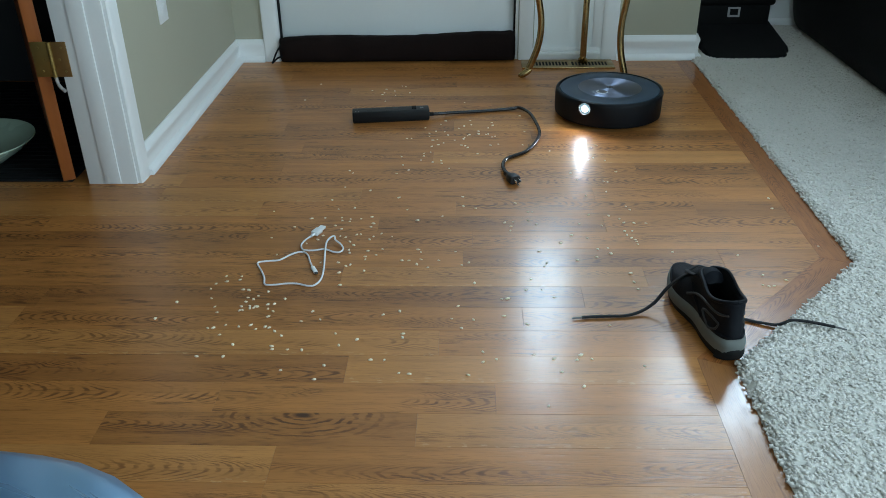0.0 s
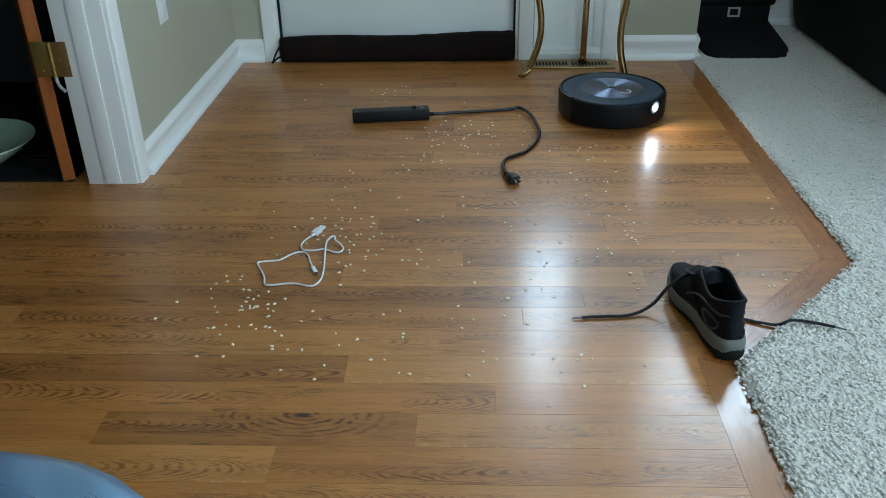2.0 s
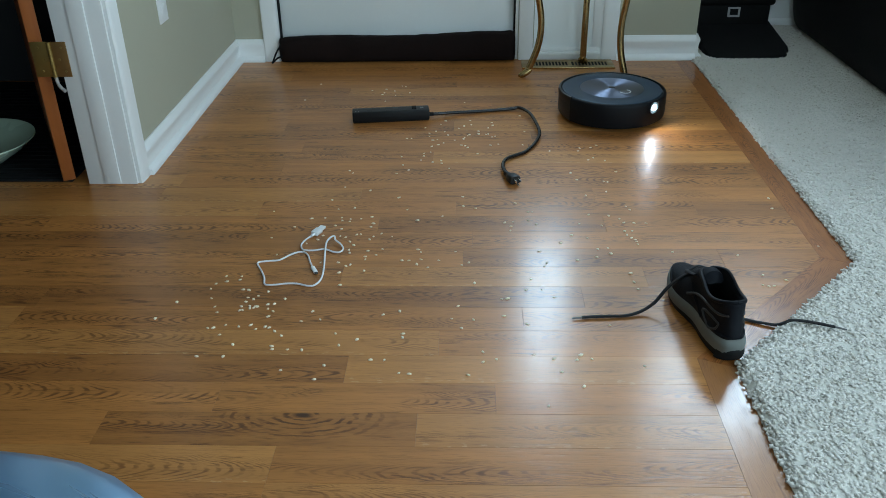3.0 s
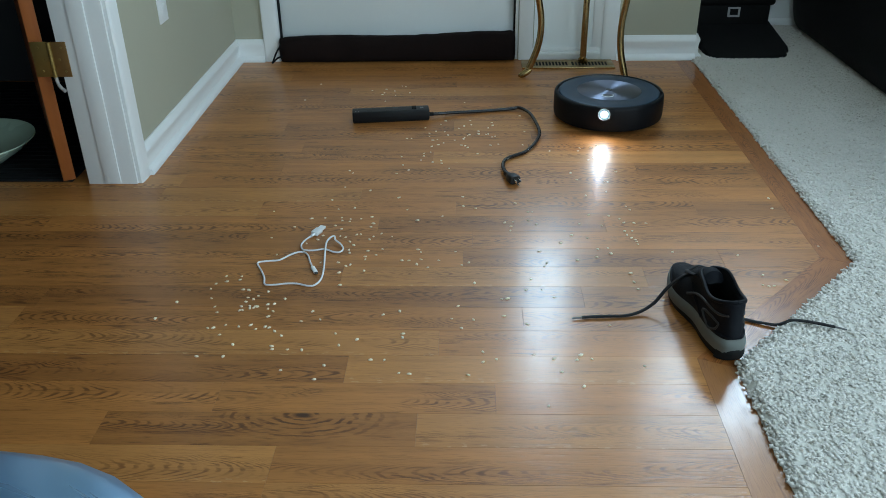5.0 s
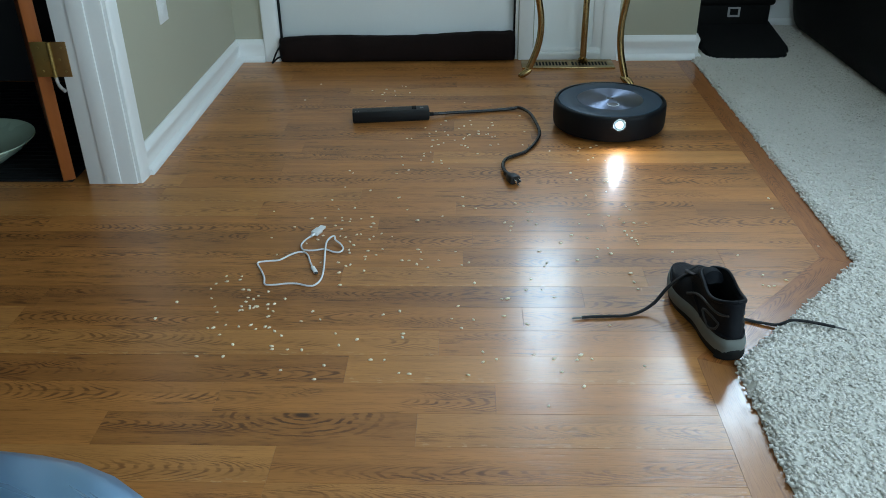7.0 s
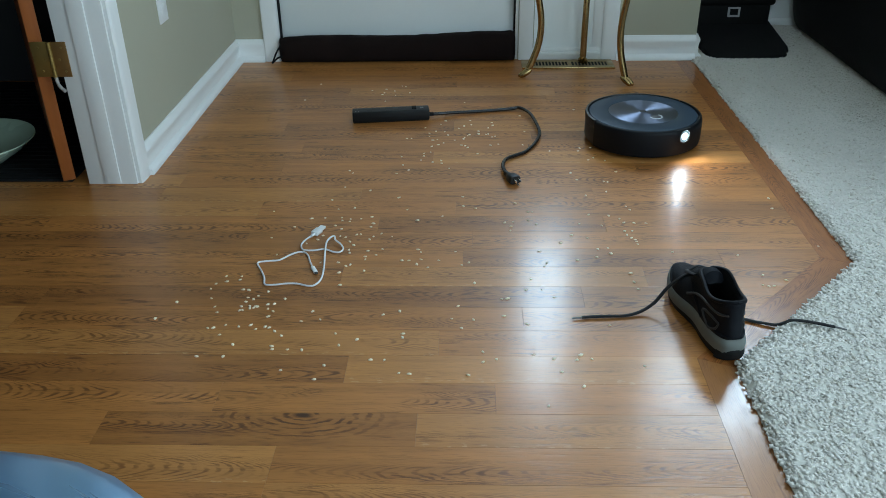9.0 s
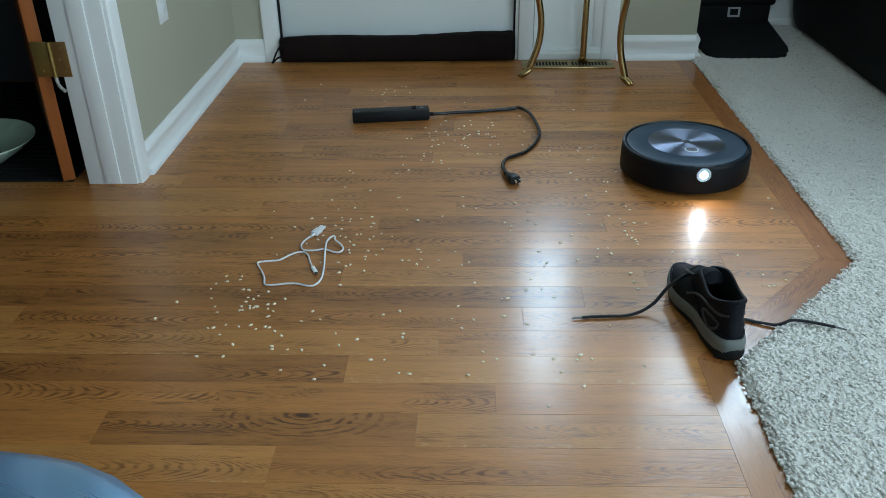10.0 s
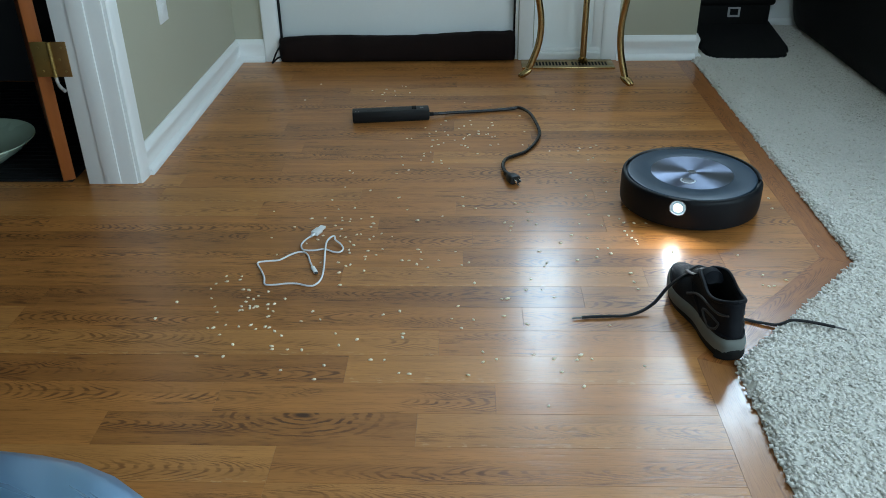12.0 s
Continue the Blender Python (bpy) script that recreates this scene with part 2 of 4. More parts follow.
def plank(corners, material, parent, name="plank", fall=None, turn=0.0):
    """One board from its four to six corners, with a fine bevel; fall: how far each corner dips; turn: where its grain runs."""
    c = sum((Vector((*q, 0)) for q in corners), Vector()) / len(corners)
    data = bpy.data.meshes.new(name)
    n = len(corners)

    def ring(pull, z):
        return [(Vector((*q, 0)) - c) + Vector((math.copysign(pull, c.x - q[0]), math.copysign(pull, c.y - q[1]), z - (fall[i] if fall else 0))) for i, q in enumerate(corners)]

    back = Matrix.Rotation(-turn, 3, "Z")
    verts = ring(0.00012, -0.012) + ring(0.00012, -0.0002) + ring(0.0002, 0.0)
    faces = [tuple(range(2 * n, 3 * n))]
    for k in (0, n):
        faces += [(k + i, k + (i + 1) % n, k + n + (i + 1) % n, k + n + i) for i in range(n)]
    data.from_pydata([back @ v for v in verts], [], faces)
    data.update()
    data.materials.append(material)
    ob = new(name, data)
    ob.location, ob.rotation_euler = c, (0, 0, turn)
    ob.parent = parent
    return ob


def floor_planks():
    floor = part("floor", boxes(((-1.9, -2.5, -0.08), (0.87, 3.33, -0.012))), SUBFLOOR, smooth=0)
    tagged(floor, "glossy varnished oak strip floor strewn with crumbs", "floor", kind="structure")
    rng = random.Random(11)
    # end joints and tone of the boards that stand out, by row
    joints = {-1: (-0.055,), 0: (-0.223,), 1: (-0.44, 0.049), 2: (-0.62, -0.085), 3: (-0.311,), -2: (0.111,), -3: (0.24,), -4: (-0.275, 0.384), -5: (-0.01, 0.568), -7: (-0.217, 0.331), -10: (-0.775,)}
    tones = {(-1, 0): OAK_LIGHT, (0, 0): OAK_DARK, (2, 1): OAK_KNOT, (2, 2): OAK_LIGHT, (-7, 1): OAK_DARK, (-3, 0): OAK_DARK, (-4, 1): OAK_LIGHT, (4, 0): OAK_LIGHT, (-5, 1): OAK_DARK}
    for row in range(-24, 46):
        far, near = ROW0 - row * PLANK, ROW0 - (row + 1) * PLANK
        far = min(far, Y_DOOR + 0.1)
        if near >= Y_DOOR + 0.05:
            continue
        fixed = joints.get(row)
        xs = list(fixed) if fixed else [rng.uniform(-0.7, 0.3)]
        while xs[0] > -1.5:
            xs.insert(0, xs[0] - rng.uniform(0.7, 1.3) if fixed else xs[0] - rng.uniform(0.45, 1.2))
        while xs[-1] < 0.3 and not fixed:
            xs.append(xs[-1] + rng.uniform(0.45, 1.1))
        xs = [-1.78] + [x for x in xs if -1.6 < x < edge_x(near, BORDER) - 0.15 and x < edge_x(far, BORDER) - 0.15]
        index = -len([x for x in xs[1:] if not fixed or x < fixed[0] - 1e-6])
        for i, x in enumerate(xs):
            a = x
            b_far, b_near = (xs[i + 1],) * 2 if i + 1 < len(xs) else (edge_x(far, BORDER), edge_x(near, BORDER))
            tone = tones.get((row, i + index)) or rng.choices((OAK, OAK_LIGHT, OAK_DARK), (8, 1.5, 1))[0]
            bends = [(edge_x(v, BORDER), v) for v in BENDS if near < v < far] if i + 1 == len(xs) else []
            corners = [(a, near), (b_near, near), *bends, (b_far, far), (a, far)]
            plank(corners, tone, floor)
    # border boards: along the carpet, mitred round its two corners
    # they fall a little towards the carpet
    DIP = (0, 0.0016, 0.0016, 0)

    def border(corners):
        (x0, y0), (x1, y1) = corners[1], corners[2]
        return plank(corners, OAK_STRIP if corners[2][1] < STEP_Y + 0.01 else OAK_BORDER, floor, "border_board", DIP, math.atan2(y1 - y0, x1 - x0))

    low_in, top_in = BENDS
    f, e = EDGE_FAR, EDGE_NEAR
    border_rows = [[(f - BORDER, top_in), (f, CORNER_Y), (f, 2.42), (f - BORDER, 2.42)], [(f - BORDER, 2.42), (f, 2.42), (f, Y_DOOR), (f - BORDER, Y_DOOR)],
                   [(e - BORDER, low_in), (e, STEP_Y), (f, CORNER_Y), (f - BORDER, top_in)],
                   [(e - BORDER, 0.2), (e, 0.2), (e, STEP_Y), (e - BORDER, low_in)], [(e - BORDER, -2.5), (e, -2.5), (e, 0.2), (e - BORDER, 0.2)]]
    for corners in border_rows:
        border(corners)


def carpet():
    """Pale frieze carpet: a backing sheet and a pile of short bent tufts."""
    n = Nodes("carpet_pile")
    c = n.coords()
    rnd = n.tree.nodes.new("ShaderNodeNewGeometry").outputs["Random Per Island"]
    tone = n.mix(n.noise(c, 3.0), rgb(0.64, 0.60, 0.55), rgb(0.70, 0.66, 0.61))
    tone = n.mix(n.ramp(rnd, 0.93, 0.97), tone, rgb(0.44, 0.39, 0.31))
    tone = n.mix(n.math("MULTIPLY", n.ramp(rnd, 0.0, 0.5), 0.35), tone, rgb(0.70, 0.68, 0.625))
    pile = n.set(Base_Color=tone, Roughness=1.0, Specular_IOR_Level=0.05, Sheen_Weight=0.1)
    slope = [(EDGE_NEAR, -2.5), (EDGE_NEAR, STEP_Y), (EDGE_FAR, CORNER_Y), (EDGE_FAR, Y_DOOR), (X_CORNER, Y_DOOR), (X_CORNER, Y_LIVING), (3.4, Y_LIVING), (3.4, -2.5)]
    inset = 0.016
    inner = [(EDGE_NEAR + inset, -2.5), (EDGE_NEAR + inset, STEP_Y - 0.4 * inset), (EDGE_FAR + inset, CORNER_Y - 0.4 * inset), (EDGE_FAR + inset, Y_DOOR), *slope[4:]]
    bm = bmesh.new()
    loft(bm, [[(x, y, z) for x, y in line] for line, z in ((slope, -0.08), (slope, 0.0), (inner, 0.0102))])
    ob = part("carpet", bm, plain("carpet_backing", (0.64, 0.62, 0.565), 0.95, 0, 0.2, 170, 1.0, spec=0.05), smooth=0)
    tagged(ob, "pale cream frieze carpet with flecks of brown", "carpet", kind="structure")
    rng = np.random.default_rng(5)
    x, y = [], []
    for x0, x1, y0, y1, per in ((0.46, 1.05, 0.75, 1.75, 34000), (0.8, 1.6, 1.75, 2.4, 34000), (0.8, 1.6, 2.4, 3.66, 34000)):
        count = int((x1 - x0) * (y1 - y0) * per)
        x.append(rng.uniform(x0, x1, count))
        y.append(rng.uniform(y0, y1, count))
    x, y = np.concatenate(x), np.concatenate(y)
    line = np.array([edge_x(v) if v < Y_DOOR else X_CORNER for v in y])
    ragged = rng.uniform(-0.005, 0.0, len(y))
    keep = (x > line + ragged) & (x < line + 1.2)
    x, y = x[keep], y[keep]
    m = len(x)
    clump = np.array([noise.noise(Vector((a * 60, b * 60, 0))) for a, b in zip(x, y)])
    turn = rng.uniform(0, 2 * np.pi, m)
    lean = rng.uniform(0.30, 1.05, m)
    tall = rng.uniform(0.0125, 0.0145, m) * (1 + 0.14 * clump)
    tall *= np.clip(0.40 + (x - line[keep]) * 36, 0.36, 1.0)
    wide = rng.uniform(0.0030, 0.0046, m)
    d = np.stack([np.cos(turn), np.sin(turn), 0 * turn], 1)
    s = np.stack([-np.sin(turn), np.cos(turn), 0 * turn], 1)
    root = np.stack([x, y, np.full(m, 0.002)], 1)
    z = np.array([[0, 0, 1.0]])
    mid = root + d * (tall * lean * 0.35)[:, None] + z * (tall * 0.66)[:, None]
    tip = root + d * (tall * lean * 1.1)[:, None] + z * (tall * (1.0 - 0.3 * lean))[:, None]
    w = wide[:, None]
    verts = np.stack([root - s * w, root + s * w, root + d * w * 1.6, mid - s * w * 1.15, mid + s * w * 1.15, mid + d * w * 1.7, tip], 1).reshape(-1, 3)
    tri = np.array([[0, 1, 4], [0, 4, 3], [1, 2, 5], [1, 5, 4], [2, 0, 3], [2, 3, 5], [3, 4, 6], [4, 5, 6], [5, 3, 6]])
    faces = (np.arange(m)[:, None, None] * 7 + tri[None]).reshape(-1, 3)
    data = bpy.data.meshes.new("carpet_tufts")
    data.vertices.add(len(verts))
    data.vertices.foreach_set("co", verts.ravel())
    data.loops.add(faces.size)
    data.loops.foreach_set("vertex_index", faces.ravel())
    data.polygons.add(len(faces))
    data.polygons.foreach_set("loop_start", np.arange(0, faces.size, 3))
    data.polygons.foreach_set("use_smooth", np.ones(len(faces), bool))
    data.update(calc_edges=True)
    data.materials.append(pile)
    tufts = new("carpet_tufts", data)
    tufts.parent = ob
    tagged(tufts, "short bent cream yarn tufts", kind="stuff")


carpet()


# ---- trim, front door and sidelight ----
BASE = [(0, 0), (0.027, 0), (0.027, 0.008), (0.024, 0.015), (0.018, 0.020), (0.012, 0.024), (0.010, 0.040), (0.011, 0.058), (0.015, 0.072), (0.015, 0.076), (0.012, 0.083), (0.006, 0.091), (0.004, 0.096), (0, 0.097)]


def trims():
    def base(name, start, end, out, rise=1.0):
        ob = profile_run(name, [(u, z * rise) for u, z in BASE], start, end, out, WHITE)
        return tagged(ob, "white painted baseboard with a shoe moulding", "baseboard", kind="structure")

    base("baseboard_left", (X_LEFT, 2.106, 0), (X_LEFT, Y_DOOR, 0), (1, 0, 0), 0.86)
    base("baseboard_front", (X_LEFT, Y_DOOR, 0), (-0.782, Y_DOOR, 0), (0, -1, 0), 0.86)
    base("baseboard_right", (0.565, Y_DOOR, 0), (X_CORNER, Y_DOOR, 0), (0, -1, 0), 0.94)
    base("baseboard_corner", (X_CORNER, Y_DOOR - 0.012, 0), (X_CORNER, Y_LIVING, 0), (1, 0, 0))
    base("baseboard_living", (X_CORNER + 0.02, Y_LIVING, 0), (3.4, Y_LIVING, 0), (0, -1, 0), 1.6)
    # side room doorway: jamb lining and casing
    bm = boxes(((-1.024, 2.046, 0), (X_LEFT + 0.002, 2.06, 2.05)), bevel=0.0015)
    jamb = tagged(part("door_jamb", bm, WHITE), "white painted door jamb with a worn foot", "door jamb", kind="structure")
    part("stop", boxes(((-0.978, 2.041, 0.004), (-0.934, 2.047, 2.05)), bevel=0.0028), WHITE, jamb)
    part("casing", casing_bm((X_LEFT, 2.052, 0), (0, 1, 0), (1, 0, 0), 0.060, 2.1), WHITE, jamb)
    # front door casing
    for name, at in (("door_casing_left", -0.782), ("door_casing_right", 0.505)):
        ob = part(name, casing_bm((at, Y_DOOR, 0), (1, 0, 0), (0, -1, 0), 0.06, 2.1, flip=name.endswith("left")), WHITE)
        tagged(ob, "white painted door casing", "trim", kind="structure")


def casing_bm(foot, along, out, width, height, flip=False):
    """A moulded casing board standing at foot."""
    section = [(0, 0), (0, 0.011), (0.003, 0.014), (0.014, 0.0155), (0.030, 0.016), (0.046, 0.0165), (0.056, 0.016), (width, 0.012), (width, 0)]
    if flip:
        section = [(width - u, v) for u, v in section]
    f, a, o = Vector(foot), Vector(along), Vector(out)
    bm = bmesh.new()
    return loft(bm, [[f + a * u + o * v + Vector((0, 0, z)) for u, v in section] for z in (0.0, height)])


def front_door():
    door = thing("door_front", "white painted front door closed above a draught stopper", "door", kind="structure")
    part("door_slab", boxes(((-0.716, 3.222, 0.012), (0.173, 3.266, 2.045)), bevel=0.002), DOOR_WHITE, door)
    frame = part("door_frame", boxes(((-0.735, 3.19, 0), (-0.722, 3.33, 2.06)), ((0.179, 3.19, 0), (0.19, 3.33, 2.06)), ((-0.722, 3.19, 2.048), (0.179, 3.33, 2.06)), bevel=0.0015), WHITE, door)
    part("weatherstrip", boxes(((-0.7225, 3.205, 0.0), (-0.7165, 3.235, 2.04)), ((0.1735, 3.205, 0.0), (0.1785, 3.235, 2.04))), BLACK_SOFT, door, "black rubber weatherstrip")
    part("threshold", boxes(((-0.72, 3.195, -0.005), (0.178, 3.3, 0.010)), bevel=0.003), OAK_DARK, door)
    bm = bmesh.new()
    box(bm, (0.1745, 3.196, 0.17), (0.1845, 3.204, 0.225), 0.002)
    part("latch", bm, BLACK, door, "small black latch tab")
    # sidelight: a panelled lower part and glass above
    side = thing("sidelight", "white sidelight with a panelled foot beside the door", "window", kind="structure")
    part("panel", boxes(((0.192, 3.178, 0), (0.246, 3.19, 2.06)), ((0.246, 3.180, 0.0), (0.505, 3.19, 0.045)), ((0.470, 3.181, 0.045), (0.505, 3.19, 0.8)), bevel=0.002), WHITE, side)
    part("bead", boxes(((0.246, 3.172, 0.020), (0.500, 3.18, 0.034)), ((0.250, 3.176, 0.034), (0.496, 3.182, 0.05)), bevel=0.002), WHITE, side)
    part("inset", boxes(((0.25, 3.186, 0.045), (0.472, 3.19, 0.78))), DOOR_WHITE, side)
    part("window_frame", boxes(((0.246, 3.18, 0.78), (0.505, 3.20, 0.82)), ((0.246, 3.18, 1.94), (0.505, 3.20, 1.98)), bevel=0.002), WHITE, side)
    # living room window
    win = thing("window_living", "bright living room window in a white frame", "window", kind="structure")
    part("window_frame", boxes(((0.89, 3.645, 1.53), (0.96, 3.68, 2.42)), ((1.74, 3.645, 1.53), (1.81, 3.68, 2.42)), ((0.96, 3.645, 1.53), (1.74, 3.68, 1.60)), ((0.96, 3.645, 2.36), (1.74, 3.68, 2.42)), bevel=0.002), WHITE, win)
    win = thing("window_back", "bright back window in a white frame", "window", kind="structure")
    part("window_frame", boxes(((0.54, -2.52, 0.74), (0.61, -2.485, 2.16)), ((2.39, -2.52, 0.74), (2.46, -2.485, 2.16)), ((0.61, -2.52, 0.74), (2.39, -2.485, 0.8)), ((0.61, -2.52, 2.1), (2.39, -2.485, 2.16)), bevel=0.002), WHITE, win)
    win = thing("window_east", "bright side window in a white frame", "window", kind="structure")
    part("window_frame", boxes(((3.385, -1.5, 0.74), (3.42, -1.44, 2.16)), ((3.385, 0.54, 0.74), (3.42, 0.6, 2.16)), ((3.385, -1.44, 0.74), (3.42, 0.54, 0.8)), ((3.385, -1.44, 2.1), (3.42, 0.54, 2.16)), bevel=0.002), WHITE, win)


trims()
front_door()


# ---- the robot vacuum ----
def robot():
    ob = thing("robot_vacuum", "black round robot vacuum with a brushed metal lid disc, headlight on", "robot vacuum")
    body = bmesh.new()
    lathe(body, [(0.0, 0.007), (0.152, 0.007), (0.161, 0.010), (0.1655, 0.018), (0.1660, 0.074), (0.163, 0.078), (0.0, 0.078)], 72)
    part("body", body, BLACK, ob)
    bumper = bmesh.new()
    lathe(bumper, [(0.1640, 0.010), (0.1680, 0.013), (0.1700, 0.024), (0.1703, 0.050), (0.1700, 0.076), (0.1685, 0.083), (0.1650, 0.0865), (0.1615, 0.087), (0.1605, 0.084), (0.1605, 0.078)], 60, (-95, 95))
    part("bumper", bumper, plain("bumper_plastic", (0.003, 0.004, 0.006), 0.5, 0, 0.2, 140, 0.1, spec=0.2), ob)
    rim = bmesh.new()
    lathe(rim, [(0.1655, 0.060), (0.1675, 0.078), (0.1655, 0.0865), (0.1600, 0.0875), (0.1580, 0.084), (0.1580, 0.078)], 60, (97, 263))
    part("rear_rim", rim, BLACK, ob)
    top = bmesh.new()
    lathe(top, [(0.0, 0.078), (0.1555, 0.078), (0.1565, 0.083), (0.1545, 0.0855), (0.1505, 0.0862), (0.1015, 0.0870), (0.1005, 0.0866), (0.0, 0.0866)], 72)
    part("lid", top, plain("lid_plastic", (0.017, 0.038, 0.066), 0.36, 0, 0.1, 260, 0.12, spec=0.25), ob, "satin dark grey lid")
    # brushed disc: anisotropic metal turned about its centre
    n = Nodes("brushed_disc")
    c = n.coords()
    tangent = n.tree.nodes.new("ShaderNodeTangent")
    tangent.direction_type, tangent.axis = "RADIAL", "Z"
    n.set(Base_Color=rgb(0.19, 0.215, 0.29), Metallic=1.0, Roughness=n.math("MULTIPLY_ADD", n.noise(c, 40.0), 0.05, 0.38), Anisotropic=1.0, Anisotropic_Rotation=0.25, Tangent=tangent.outputs[0])
    disc = bmesh.new()
    lathe(disc, [(0.0085, 0.0866), (0.0985, 0.0866), (0.0995, 0.0869), (0.0980, 0.0874), (0.0085, 0.0878)], 96)
    part("disc", disc, n.mat, ob, "brushed blue-grey metal disc")
    cap = bmesh.new()
    lathe(cap, [(0.0, 0.0866), (0.0095, 0.0868), (0.0100, 0.0886), (0.0080, 0.0892), (0.0, 0.0890)], 24)
    part("centre_cap", cap, BLACK, ob, "dark centre cap")
    button = bmesh.new()
    lathe(button, [(0.0, 0.0876), (0.0135, 0.0876), (0.0145, 0.0880), (0.0135, 0.0884), (0.0, 0.0882)], 32, centre=(0.055, 0))
    part("button", button, plain("button_plastic", (0.10, 0.105, 0.12), 0.4, 0.3), ob)
    glow = Nodes("status_light")
    glow.set(Base_Color=rgb(0.4, 0.43, 0.47), Emission_Color=rgb(0.72, 0.88, 1.0), Emission_Strength=0.15)
    ring = bmesh.new()
    lathe(ring, [(0.0150, 0.0880), (0.0156, 0.0890), (0.0182, 0.0890), (0.0188, 0.0880)], 32, (-115, 115), centre=(0.055, 0))
    part("status_ring", ring, glow.mat, ob, "pale blue status light arc")
    # camera housing and headlight in the bumper
    housing = bmesh.new()
    lathe(housing, [(0.166, 0.046), (0.1706, 0.0475), (0.1712, 0.052), (0.1712, 0.0815), (0.1690, 0.0868), (0.163, 0.0880)], 14, (-8.5, 8.5))
    glass = Nodes("lens_window")
    glass.set(Base_Color=rgb(0.003, 0.004, 0.006), Roughness=0.45, Specular_IOR_Level=0.2)
    part("camera_window", housing, glass.mat, ob, "glossy black camera window")
    lamp = Nodes("headlight")
    lamp.set(Base_Color=rgb(0.9, 0.95, 1), Emission_Color=rgb(0.80, 0.92, 1.0), Emission_Strength=500.0)
    light = bmesh.new()
    bmesh.ops.create_uvsphere(light, u_segments=20, v_segments=12, radius=1, matrix=Matrix.LocRotScale((0.1722, 0, 0.0670), None, (0.0016, 0.0100, 0.0094)))
    part("headlight", light, lamp.mat, ob, "lit cold white headlight")
    # the ring's own emission stands in for the halo round the lamp
    lens = Nodes("headlight_lens")
    lens.set(Base_Color=rgb(0.08, 0.10, 0.12), Roughness=0.3, Emission_Color=rgb(0.55, 0.85, 1.0), Emission_Strength=0.38)
    bm = bmesh.new()
    lathe(bm, [(0.0092, 0.0), (0.0176, 0.0), (0.0176, 0.0008), (0.0092, 0.0012)], 32)
    bm.transform(pose(0.1716, 0, 0.0670, 0, 90, 0))
    part("headlight_lens", bm, lens.mat, ob, "lens ring with the headlight's halo as its own glow")
    ring = bmesh.new()
    rim_line = [(0.0176, 0.0), (0.0190, 0.0), (0.0192, 0.0020), (0.0186, 0.0028), (0.0178, 0.0020), (0.0176, 0.0)]
    lathe(ring, rim_line, 32)
    ring.transform(pose(0.1712, 0, 0.0670, 0, 90, 0))
    part("headlight_bezel", ring, BLACK, ob)
    # wheels and brush under the body
    for y in (-0.115, 0.115):
        wheel = bmesh.new()
        bmesh.ops.create_cone(wheel, cap_ends=True, segments=28, radius1=0.033, radius2=0.033, depth=0.018, matrix=pose(0, y, 0.033, 90, 0, 0))
        part("wheel", wheel, BLACK_SOFT, ob)
    caster = bmesh.new()
    bmesh.ops.create_uvsphere(caster, u_segments=16, v_segments=8, radius=0.010, matrix=pose(0.11, 0, 0.010))
    part("caster", caster, BLACK_SOFT, ob)
    return ob


ROBOT = robot()


